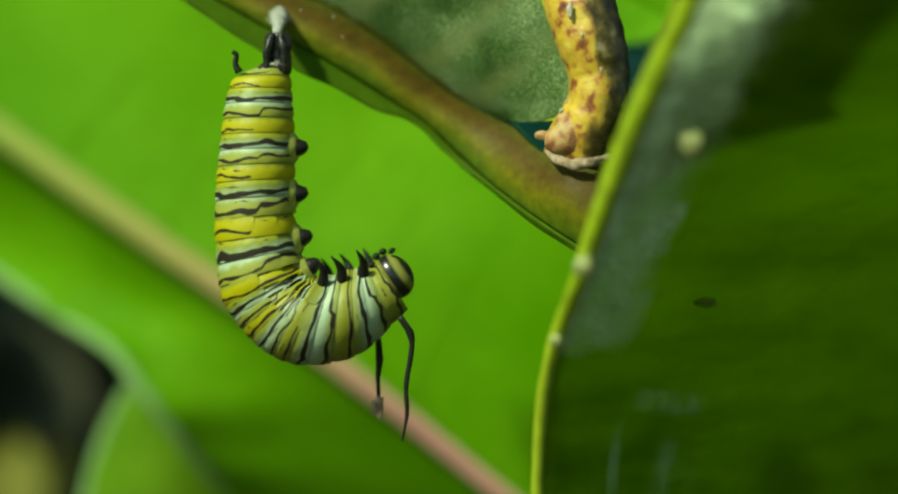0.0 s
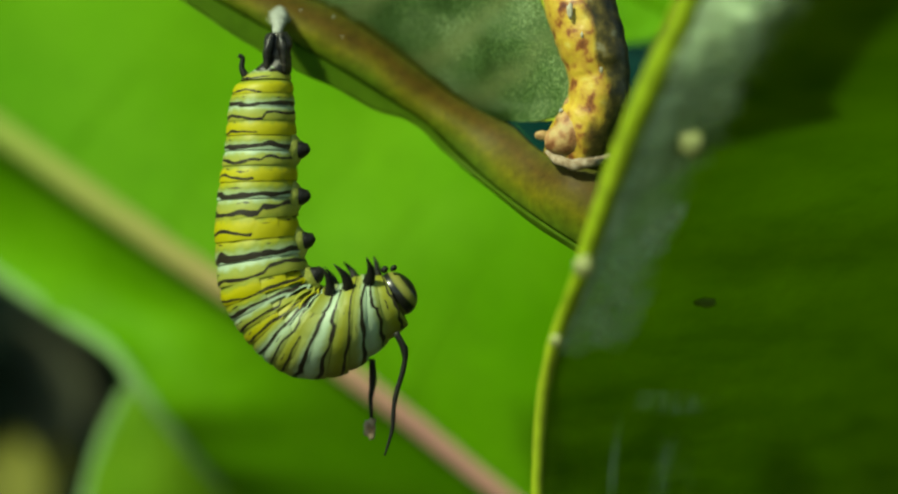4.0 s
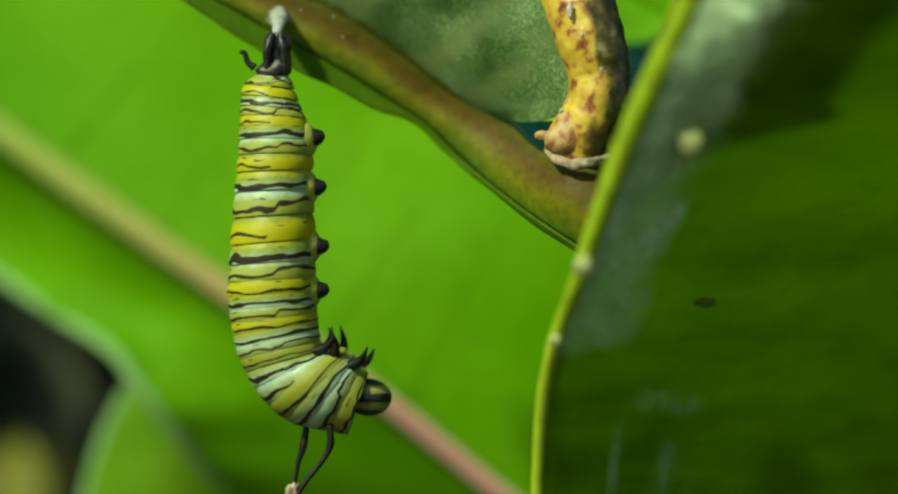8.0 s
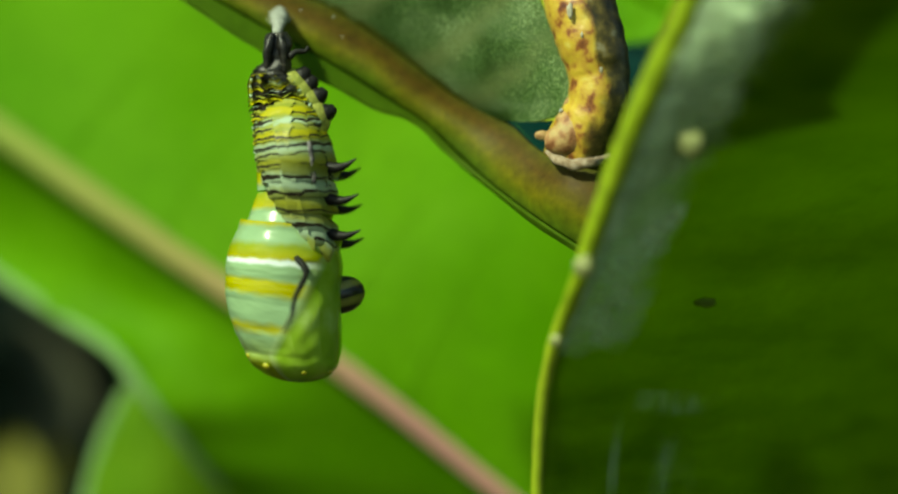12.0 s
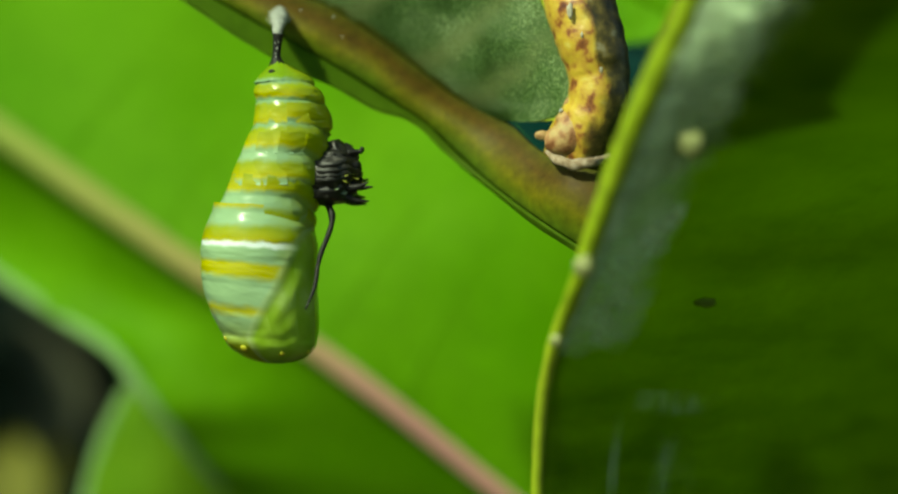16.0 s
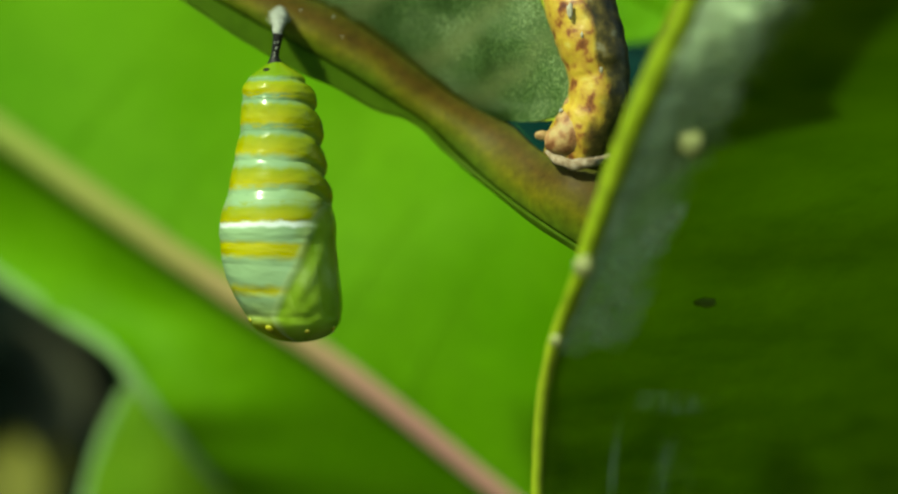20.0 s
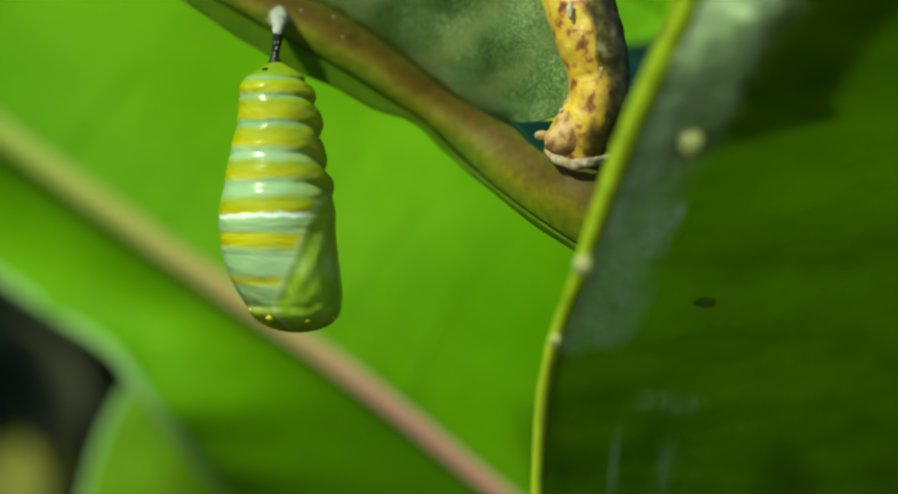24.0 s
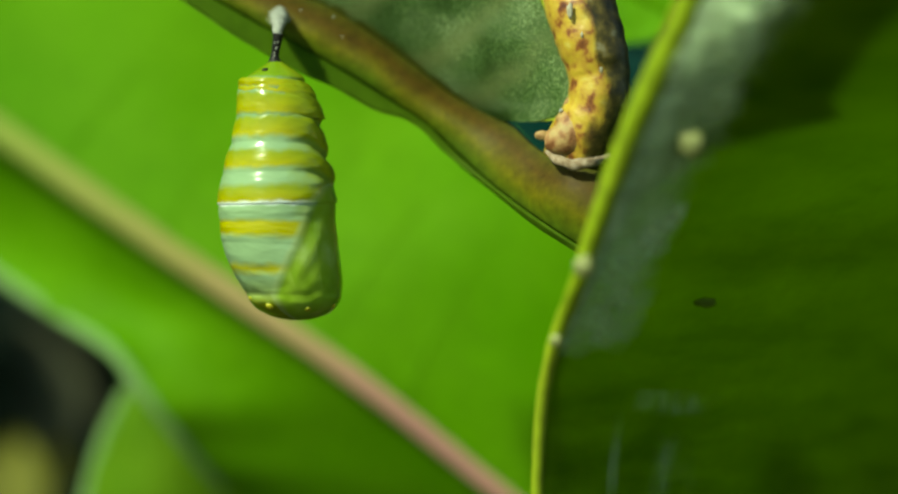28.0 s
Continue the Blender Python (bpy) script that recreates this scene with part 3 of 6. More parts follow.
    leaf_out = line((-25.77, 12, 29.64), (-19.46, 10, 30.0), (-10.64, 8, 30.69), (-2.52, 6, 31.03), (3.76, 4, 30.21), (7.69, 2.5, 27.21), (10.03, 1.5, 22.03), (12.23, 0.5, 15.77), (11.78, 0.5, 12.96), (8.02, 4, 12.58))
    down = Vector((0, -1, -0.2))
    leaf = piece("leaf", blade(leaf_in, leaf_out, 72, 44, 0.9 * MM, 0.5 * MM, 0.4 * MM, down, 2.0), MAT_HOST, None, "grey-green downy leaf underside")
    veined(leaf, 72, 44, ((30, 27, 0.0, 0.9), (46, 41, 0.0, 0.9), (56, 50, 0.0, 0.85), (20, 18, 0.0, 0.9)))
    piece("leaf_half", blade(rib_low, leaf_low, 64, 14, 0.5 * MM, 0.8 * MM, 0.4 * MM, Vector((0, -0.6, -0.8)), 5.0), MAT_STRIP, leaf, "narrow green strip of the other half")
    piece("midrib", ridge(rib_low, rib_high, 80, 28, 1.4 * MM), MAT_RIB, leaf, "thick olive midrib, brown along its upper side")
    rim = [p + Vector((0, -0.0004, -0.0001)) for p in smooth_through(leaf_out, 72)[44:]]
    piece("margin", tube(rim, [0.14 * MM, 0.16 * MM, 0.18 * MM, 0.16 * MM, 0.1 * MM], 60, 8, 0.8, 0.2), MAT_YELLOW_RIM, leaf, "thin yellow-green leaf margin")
    for x, y, z, r in ((10.94, -0.9, 13.28, 0.22), (-11.57, 7, 23.15, 0.12), (-14.97, 8, 23.87, 0.11), (-10.73, 7.5, 21.17, 0.08)):
        bm = ball(r * MM, u=12, v=8)
        bm.transform(Matrix.Translation(place(x, y, z)))
        piece("speck", bm, MAT_SILK, leaf, "bright white speck")
    # shaded leaf, turned away from the sun
    edge = line((23.11, -34, 26.64), (20, -30, 19.26), (16.35, -26, 11.08), (13.32, -22, 2.35), (11.69, -19, -3.05), (9.68, -15, -8.89), (8.58, -12, -15.4), (8.28, -10, -25.21), (8.96, -9, -36.11))
    far = line((51.0, -54, 27.0), (53.0, -42, 21.4), (56.8, -20, 15), (62.34, 16, 7.81), (63.92, 28, -1.18), (63.84, 36, -10.83), (62.57, 42, -20.88), (59.91, 45, -31.01), (54.32, 47, -44.54))
    shade = piece("leaf", blade(edge, far, 60, 40, 0.6 * MM, 1.6 * MM, 0.4 * MM, Vector((0.5, -0.8, 0)), 9.0), MAT_SHADE_LEAF, None, "dark green leaf in shade")
    piece("margin", tube(edge, [1.35 * MM, 1.3 * MM, 1.15 * MM, 0.95 * MM, 0.85 * MM, 0.7 * MM, 0.6 * MM, 0.55 * MM, 0.5 * MM], 60, 10, 1.0, 0.12), MAT_YELLOW_RIM, shade, "yellow-green thickened margin")
    rows_e, rows_f = smooth_through(edge, 60), smooth_through(far, 60)
    for k, share, r, out in ((28, 0.0, 0.95, 2.2), (17, 0.14, 1.35, 1.6), (37, 0.0, 0.6, 2.2)):
        bm = ball(r * MM, rough=0.3)
        bm.transform(Matrix.Translation(rows_e[k].lerp(rows_f[k], share) + Vector((0, -out * MM, 0))))
        piece("wart", bm, MAT_WART, shade, "pale wart")
    for k, share, rx, rz in ((33, 0.24, 1.1, 0.42),):
        bm = ball(MM, scale=(rx, 0.25, rz), rough=0.5)
        bm.transform(Matrix.Translation(rows_e[k].lerp(rows_f[k], share) + Vector((0.0008, -0.0024, 0))))
        piece("blemish", bm, MAT_BLEMISH, shade, "dark withered blemish")
    # loose silk on the shaded leaf
    web = thing("webbing", "pale patchy silk webbing along the leaf edge", "webbing", at=rows_e[30])
    rng = random.Random(21)

    def on_leaf(i, s):
        i = min(max(i, 0), 59.99)
        f = i - int(i)
        a, b = rows_e[int(i)].lerp(rows_e[int(i) + 1], f), rows_f[int(i)].lerp(rows_f[int(i) + 1], f)
        rise = 0.6 * MM * math.sin(math.pi * s) + 1.6 * MM * s * noise.noise(Vector((i * 0.13 + 9.0, s * 2, 9.0)))
        return a.lerp(b, s) + Vector((0.5, -0.8, 0)) * (rise + 0.4 * MM)

    def shred(i0, i1, s0, s1, lift, mat=MAT_WEB):
        bm = bmesh.new()
        n, m = 16, 10
        rows = []
        for a in range(n + 1):
            row = []
            for b in range(m + 1):
                u, v = a / n, b / m
                rag = noise.noise(Vector((u * 6 + i0, v * 5, s1 * 40))) * 0.16
                q = i0 + (i1 - i0) * (u + rag * abs(2 * u - 1) ** 2)
                s = s0 + (s1 - s0) * (v + rag * v)
                row.append(bm.verts.new(on_leaf(q, max(s, 0.002)) + Vector((0, -lift * MM * (0.6 + 0.4 * noise.noise(Vector((u * 4, v * 4, i0)))), 0)) - rows_e[30]))
            rows.append(row)
        for r0, r1 in zip(rows, rows[1:]):
            for b in range(m):
                bm.faces.new((r0[b], r0[b + 1], r1[b + 1], r1[b]))
        ob = part("shred", bm, mat, web)
        fade = ob.data.attributes.new("fade", "FLOAT", "POINT")
        for k in range((n + 1) * (m + 1)):
            u, v = k // (m + 1) / n, k % (m + 1) / m
            fade.data[k].value = min(1, 3.5 * min(u, 1 - u)) * min(1, 2.2 * (1 - v)) * (1 if s0 == 0 else min(1, 4 * v))

    for k in range(14):
        i = 2 + 2.6 * k
        wide = float(np.interp(i, [0, 7, 14, 19, 27, 38], [0.28, 0.255, 0.205, 0.155, 0.14, 0.135]))
        shred(i - 3.2, i + 3.2, 0.0, wide * rng.uniform(1.0, 1.25), 0.5 + 0.25 * (k % 3))
    for i, s, size in ((24.6, 0.105, 1.0), (23.2, 0.13, 0.7), (22.4, 0.145, 0.6), (11.2, 0.065, 0.9), (33.6, 0.10, 1.0), (36.0, 0.11, 0.9), (18.5, 0.12, 0.8), (28.5, 0.07, 0.8), (26.5, 0.12, 0.8), (14.5, 0.16, 1.0), (6.0, 0.2, 1.2)):
        shred(i - 1.7 * size, i + 1.7 * size, s - 0.028 * size, s + 0.04 * size, 1.2)
    for k in range(8):
        i = rng.uniform(2, 36)
        wide = float(np.interp(i, [0, 10, 20, 30, 37], [0.22, 0.18, 0.13, 0.12, 0.11]))
        s = rng.uniform(0, 0.6) * wide
        shred(i - 2, i + 2, s, s + 0.5 * wide, 1.4)
    shred(42, 45, 0.15, 0.34, 0.4, MAT_WEB_THIN)
    shred(46, 53, 0.2, 0.30, 0.4, MAT_WEB_THIN)
    shred(44, 52, 0.12, 0.15, 0.4, MAT_WEB_THIN)
    return plant


def broad_leaf_plant():
    """The plant behind: a large bright leaf with a pinkish midrib."""
    plant = thing("broad_leaf_plant", "large bright green leaf with pinkish midrib, out of focus", "plant", at=(0.07, 0.02, 0.0))
    shift = Matrix.Translation((-0.07, -0.02, 0.0))

    def piece(name, bm, mat, parent=None, label=""):
        bm.transform(shift)
        return part(name, bm, mat, parent or plant, label)

    rib = line((-80.42, 72, 29.67), (-62.63, 66, 19.2), (-41.02, 58, 4.56), (-26.08, 53, -5.36), (-12.37, 50, -14.39), (1.08, 50, -24.81), (15.2, 50, -36.24))
    upper = line((-72.89, 98, 66.41), (-48.34, 90, 55.73), (-27.1, 82, 41.02), (-10.52, 76, 29.31), (3.26, 66, 18.14), (12.16, 58, 8.36), (22.9, 54, -7.43))
    lower = line((-69.85, 80, 2.29), (-61.5, 75, -1.17), (-53.21, 69, -5.65), (-46.39, 64, -9.5), (-40.8, 59, -12.54), (-36.89, 57, -17.14), (-33.42, 58, -21.68), (-30.12, 61, -26.42), (-25.08, 66, -33.58))
    leaf = piece("leaf", blade(rib, upper, 60, 30, 3.0 * MM, 2.0 * MM, 0.4 * MM, Vector((-0.3, -0.9, 0.2)), 1.0), MAT_BROAD, None, "sunlit half of the bright leaf")
    piece("leaf_half", blade(rib, lower, 60, 30, -3.5 * MM, 1.6 * MM, 0.4 * MM, Vector((-0.3, -0.9, 0.2)), 7.0), MAT_BROAD, leaf)
    piece("midrib", tube(rib, [1.9 * MM, 1.85 * MM, 1.75 * MM, 1.55 * MM, 1.35 * MM, 1.15 * MM, 1.15 * MM], 50, 12, 0.7, 0.1), MAT_FLUSHED, leaf, "pinkish beige midrib")
    for i0, i1 in ((10, 15), (17, 23), (24, 30), (31, 37), (38, 43), (45, 49)):
        piece("vein", vein(rib, upper, i0, i1, 0.02, 0.95, 0.4 * MM, 60, 3.0 * MM, 2.0 * MM, Vector((-0.3, -0.9, 0.2)), 1.0, 0.3 * MM), MAT_BROAD, leaf)
    piece("margin", tube(lower, [0.75 * MM, 0.75 * MM, 0.75 * MM, 0.8 * MM, 0.8 * MM, 0.8 * MM, 0.8 * MM], 50, 8, 1.0, 0.1), MAT_RIM, leaf, "pale rolled leaf margin")
    # leaf lower down
    rib2 = line((-36.51, 62, -14.62), (-35.98, 61, -21.54), (-34.68, 60, -29.81), (-31.55, 60, -43.71))
    left2 = line((-37.29, 65, -14.34), (-40.52, 66, -19.41), (-43.35, 67, -25.51), (-45.06, 67, -34.75), (-41.95, 65, -45.83))
    right2 = line((-35.25, 62, -13.92), (-28.26, 62, -18.82), (-24.92, 64, -25.98), (-23.66, 66, -35.35), (-27.2, 66, -45.98))
    low = piece("leaf", blade(rib2, left2, 30, 14, 1 * MM, 2 * MM, 0.4 * MM, Vector((-0.2, -0.95, 0.1)), 3.0), MAT_LOW_LEAF, None, "lower bright green leaf")
    piece("leaf_half", blade(rib2, right2, 30, 14, 1 * MM, 2 * MM, 0.4 * MM, Vector((-0.2, -0.95, 0.1)), 6.0), MAT_LOW_LEAF, low)
    piece("margin", tube(left2, [0.8 * MM] * 4, 30, 8), MAT_RIM, low, "pale leaf margin")
    # leaf in the upper gap
    rib3 = line((14.69, 40, 31.91), (19.75, 38, 28.46), (25.38, 36, 25.7))
    a3 = line((14.23, 44, 48.17), (21.99, 42, 45.22), (30.94, 40, 41.01))
    b3 = line((15.23, 38, 23.3), (19.29, 36, 22.63), (23.38, 35, 23.06))
    top = piece("leaf", blade(rib3, a3, 20, 12, 0, 1 * MM, 0.4 * MM, Vector((-0.2, -0.95, 0.1)), 8.0), MAT_BROAD, None, "upper bright green leaf")
    piece("leaf_half", blade(rib3, b3, 20, 12, 0, 1 * MM, 0.4 * MM, Vector((-0.2, -0.95, 0.1)), 8.5), MAT_BROAD, top)
    # leaf added to fill the gap behind the stem, its shade put into dark teal
    rib4 = line((1.24, 95, 22.51), (13.5, 92, 16.95), (30.19, 90, 13.8))
    a4 = line((1.25, 97, 28.87), (13.62, 95, 27.93), (23.54, 93, 27.46), (34.0, 90, 24.47))
    b4 = line((0.46, 92, 13.11), (13.42, 90, 7.7), (30.01, 88, 2.35))
    deep = piece("leaf", blade(rib4, a4, 20, 12, 0, 1 * MM, 0.4 * MM, Vector((-0.2, -0.95, 0.1)), 3.0), MAT_SHADE_TEAL, None, "added leaf filling a gap, shade in its dark bluish green")
    piece("leaf_half", blade(rib4, b4, 20, 12, 0, 1 * MM, 0.4 * MM, Vector((-0.2, -0.95, 0.1)), 4.5), MAT_SHADE_TEAL, deep)
    # stalk that carries them, down to the soil
    piece("stem", tube(line((32.38, 60, 43.85), (30.5, 62, 16.16), (23.35, 60, -38.15), (50, 40, -250), (70, 20, -605)), [2 * MM, 3 * MM, 3.5 * MM, 4 * MM, 5 * MM], 40, 12, 1.0, 0.05), MAT_OLIVE)
    piece("petiole", tube(line((13.75, 34, -33.8), (18.25, 45, -38.28), (23, 60, -41.63)), [2 * MM, 2.2 * MM, 2.5 * MM], 14, 10), MAT_PINK)
    piece("petiole", tube(line((-31.55, 60, -43.37), (-14.03, 90, -70.07), (20.44, 58, -70.36)), [1.5 * MM, 1.8 * MM, 2.5 * MM], 14, 10), MAT_PINK)
    piece("petiole", tube(line((24.83, 37, 26.11), (28.45, 48, 26.12), (30.85, 62, 23.85)), [1.2 * MM, 1.5 * MM, 2 * MM], 14, 10), MAT_PINK)
    return plant


def low_plant(name, label, at, turn, size, mat):
    """A low plant far behind: a thin stalk from the soil with one leaf."""
    bm = bmesh.new()
    n = 10
    rows = []
    for i in range(n + 1):
        u = i / n
        w = size * 0.36 * math.sin(math.pi * min(1, 0.04 + u * 0.94)) ** 0.8
        rows.append([bm.verts.new(((v - 2) / 2 * w, u * size, 0.12 * size * (abs(v - 2) / 2) ** 2 + 0.08 * size * math.sin(3 * u))) for v in range(5)])
    for r0, r1 in zip(rows, rows[1:]):
        for v in range(4):
            bm.faces.new((r0[v], r0[v + 1], r1[v + 1], r1[v]))
    root = place(*at)
    bm.transform(Matrix.Translation((0, 0, root.z)) @ pose(0, 0, 0, *turn))
    plant = thing(name, label, "plant", at=(root.x, root.y, 0))
    part("leaf", bm, mat, plant)
    part("stem", tube([Vector((0.01, 0, -0.01)), Vector((0.005, 0.004, root.z * 0.5)), Vector((0, 0, root.z))], [0.002, 0.0015, 0.001], 16, 6), MAT_OLIVE, plant)


milkweed()
broad_leaf_plant()
low_plant("grey_weed", "greyish weed leaf on a thin stalk in the thicket", (-61.38, 150, -31.32), (60, 10, 60), 0.022, MAT_DRY)
low_plant("yellowing_weed", "yellowing olive weed leaf on a thin stalk", (-68.56, 150, -47.47), (80, 0, -10), 0.018, MAT_OLIVE_LEAF)


# ---- the animal: outlines of its body through time ----
# Each row holds both edges of the body, across and up, at the rings named: back edge first, belly edge second.
SKIN_RINGS = [0, 1.5, 6, 9, 11.2, 14, 20, 23, 26]
SKIN = {}
SKIN[0] = [(-18.82, 17.64, -15.74, 17.53), (-21.22, 16.18, -15.46, 16.18), (-22.4, 9.46, -15.06, 9.69), (-22.85, 4.54, -15.06, 5.21), (-22.79, 0.06, -14.67, 1.18), (-21.9, -5.66, -13.78, -2.07), (-15.9, -11.26, -11.98, -2.86), (-9.18, -10.7, -9.46, -2.18), (-3.81, -6.38, -7.22, -1.51)]
SKIN[1.5] = [(-18.82, 17.64, -15.74, 17.53), (-21.62, 15.74, -15.62, 15.74), (-22.74, 10.14, -15.34, 10.14), (-23.41, 5.38, -15.34, 5.94), (-23.3, 1.06, -14.78, 2.3), (-21.5, -5.54, -13.22, -1.51), (-15.34, -10.25, -11.31, -1.9), (-8.9, -9.91, -8.06, -1.18), (-2.46, -5.26, -4.82, -0.78)]
SKIN[3] = [(-18.82, 17.64, -15.74, 17.53), (-21.06, 15.74, -15.34, 15.74), (-21.95, 9.46, -14.9, 9.46), (-22.62, 4.54, -14.9, 4.98), (-22.85, 0.06, -14.5, 1.06), (-21.9, -5.82, -13.38, -2.86), (-15.9, -12.15, -11.54, -3.7), (-9.63, -12.15, -9.07, -2.63), (-3.75, -7.67, -6.72, -2.07)]
SKIN[5.5] = [(-18.82, 17.64, -15.74, 17.53), (-20.83, 15.46, -15.23, 15.74), (-21.9, 9.3, -14.78, 9.46), (-22.74, 4.54, -14.67, 4.82), (-22.85, -0.22, -14.22, 0.62), (-22.06, -5.82, -13.33, -3.02), (-16.18, -12.66, -10.98, -3.98), (-10.19, -12.6, -8.62, -3.19), (-3.86, -8.34, -6.5, -3.02)]
SKIN[7] = [(-19.38, 17.08, -15.74, 16.97), (-20.78, 15.46, -15.12, 15.29), (-21.34, 10.53, -13.83, 10.53), (-22.06, 5.38, -14.06, 5.38), (-22.51, 1.06, -14.11, 1.46), (-21.78, -4.87, -13.38, -2.63), (-16.46, -11.14, -11.14, -4.31), (-10.75, -12.6, -8.74, -3.42), (-3.81, -8.34, -6.27, -2.86)]
SKIN[7.5] = [(-19.26, 16.97, -15.62, 16.74), (-20.16, 15.62, -14.9, 14.9), (-20.27, 10.53, -13.22, 10.53), (-20.83, 4.82, -13.22, 5.1), (-21.39, -0.78, -13.1, -0.5), (-21.67, -4.98, -12.99, -4.7), (-19.94, -12.15, -12.26, -9.35), (-16.35, -16.3, -9.86, -9.46), (-9.97, -17.98, -7.95, -11.26)]
SKIN[8.5] = [(-19.38, 16.97, -15.62, 16.74), (-20.5, 15.18, -14.9, 14.9), (-20.72, 10.7, -13.66, 10.98), (-21.06, 6.5, -13.33, 7.22), (-21.45, 1.18, -12.99, 2.41), (-21.5, -3.86, -12.99, -2.86), (-19.94, -11.98, -12.1, -9.91), (-15.79, -16.86, -9.63, -10.3), (-9.86, -18.42, -7.78, -12.54)]
SKIN[9] = [(-19.38, 17.08, -15.62, 16.86), (-20.61, 15.29, -14.9, 14.9), (-20.72, 11.37, -13.78, 11.93), (-20.83, 7.78, -13.44, 8.74), (-21.06, 3.42, -12.99, 4.54), (-21.06, -1.62, -12.77, -0.5), (-19.26, -11.26, -11.42, -9.46), (-15.9, -15.9, -9.3, -10.7), (-10.3, -18.09, -7.62, -12.26)]
SKIN[9.5] = [(-19.26, 17.19, -15.62, 16.97), (-20.61, 15.74, -15.01, 15.46), (-20.83, 12.26, -14.34, 13.22), (-20.83, 9.46, -13.78, 10.58), (-20.83, 6.5, -13.1, 7.78), (-20.78, 1.74, -12.54, 3.14), (-18.03, -10.58, -10.58, -7.9), (-16.18, -14.5, -9.07, -10.7), (-11.98, -17.42, -7.78, -12.15)]
SKIN[10] = [(-19.26, 17.53, -15.62, 17.14), (-20.38, 16.02, -15.01, 15.74), (-20.5, 13.22, -14.34, 14.34), (-20.5, 10.81, -13.66, 12.38), (-20.44, 8.18, -13.1, 10.02), (-20.33, 4.54, -12.26, 6.1), (-18.87, -7.5, -10.86, -5.26), (-17.14, -11.7, -10.19, -8.9), (-14.34, -15.06, -9.07, -11.7)]
SKIN[10.5] = [(-19.26, 17.64, -15.62, 17.3), (-20.27, 16.3, -15.12, 16.18), (-20.38, 14.34, -14.34, 15.29), (-20.44, 12.38, -13.66, 13.94), (-20.33, 10.14, -13.1, 12.1), (-20.05, 6.89, -12.21, 9.13), (-18.82, -4.7, -11.09, -2.63), (-17.36, -8.46, -10.42, -6.94), (-14.78, -11.7, -10.08, -10.14)]
SKIN[11] = [(-19.26, 17.75, -15.62, 17.42), (-20.16, 16.41, -15.23, 16.58), (-20.27, 14.9, -14.45, 15.85), (-20.27, 13.38, -13.78, 14.73), (-20.16, 11.7, -13.22, 13.5), (-19.82, 9.3, -12.32, 11.7), (-19.15, -0.06, -10.86, 0.9), (-17.36, -4.7, -10.75, -3.86), (-15.23, -8.06, -10.64, -7.9)]
SKIN[11.5] = [(-19.15, 17.86, -15.62, 17.53), (-19.71, 16.86, -15.34, 16.97), (-19.94, 15.46, -14.56, 16.18), (-19.94, 14.17, -13.78, 15.18), (-19.82, 12.82, -13.1, 14.06), (-19.38, 10.7, -12.1, 12.49), (-18.82, 3.7, -10.75, 4.09), (-17.36, -0.5, -10.75, -0.5), (-14.78, -4.14, -10.75, -5.82)]
SKIN[12] = [(-19.15, 17.86, -15.62, 17.53), (-19.38, 16.97, -15.34, 17.08), (-19.6, 15.85, -14.56, 16.41), (-19.6, 14.9, -13.89, 15.62), (-19.54, 13.94, -13.1, 14.62), (-19.43, 12.26, -12.21, 12.94), (-18.87, 7.34, -10.86, 7.78), (-17.36, 3.3, -10.75, 3.14), (-15.12, -0.5, -10.75, -2.18)]
SKIN[12.5] = [(-19.15, 17.98, -15.62, 17.64), (-19.26, 17.3, -15.34, 17.3), (-19.71, 16.41, -14.56, 16.74), (-19.94, 15.62, -13.89, 15.96), (-20.05, 14.62, -13.22, 15.06), (-20.05, 13.16, -12.66, 13.38), (-19.82, 10.25, -11.87, 10.98), (-18.59, 6.66, -11.31, 7.34), (-16.13, 3.86, -10.75, 2.58)]
SKIN[14.5] = [(-18.42, 19.66, -15.23, 19.77), (-18.98, 19.21, -15.06, 19.38), (-19.49, 18.65, -14.34, 18.82), (-19.71, 18.2, -13.66, 18.37), (-19.82, 17.81, -12.99, 17.98), (-19.82, 17.25, -12.21, 17.53), (-19.66, 16.58, -11.54, 16.86), (-19.26, 15.85, -11.2, 16.02), (-18.59, 14.9, -11.31, 14.62)]
SKIN[15] = [(-18.03, 19.66, -15.46, 19.99), (-18.03, 18.98, -15.12, 19.66), (-17.58, 18.2, -14.22, 19.1), (-17.14, 17.58, -13.44, 18.7), (-16.63, 16.97, -12.77, 18.31), (-16.07, 16.24, -11.93, 17.75), (-15.4, 15.34, -10.98, 16.97), (-14.73, 14.39, -10.42, 15.96), (-13.94, 13.16, -10.19, 14.5)]
SKIN[15.1] = [(-17.92, 19.66, -15.46, 19.99), (-18.14, 18.87, -15.12, 19.43), (-17.81, 18.14, -14.45, 18.7), (-17.47, 17.47, -13.66, 18.2), (-17.08, 16.8, -12.88, 17.7), (-16.58, 16.02, -11.98, 17.02), (-16.02, 15.06, -11.2, 16.18), (-15.46, 14.06, -10.75, 15.18), (-14.78, 12.71, -10.75, 13.61)]
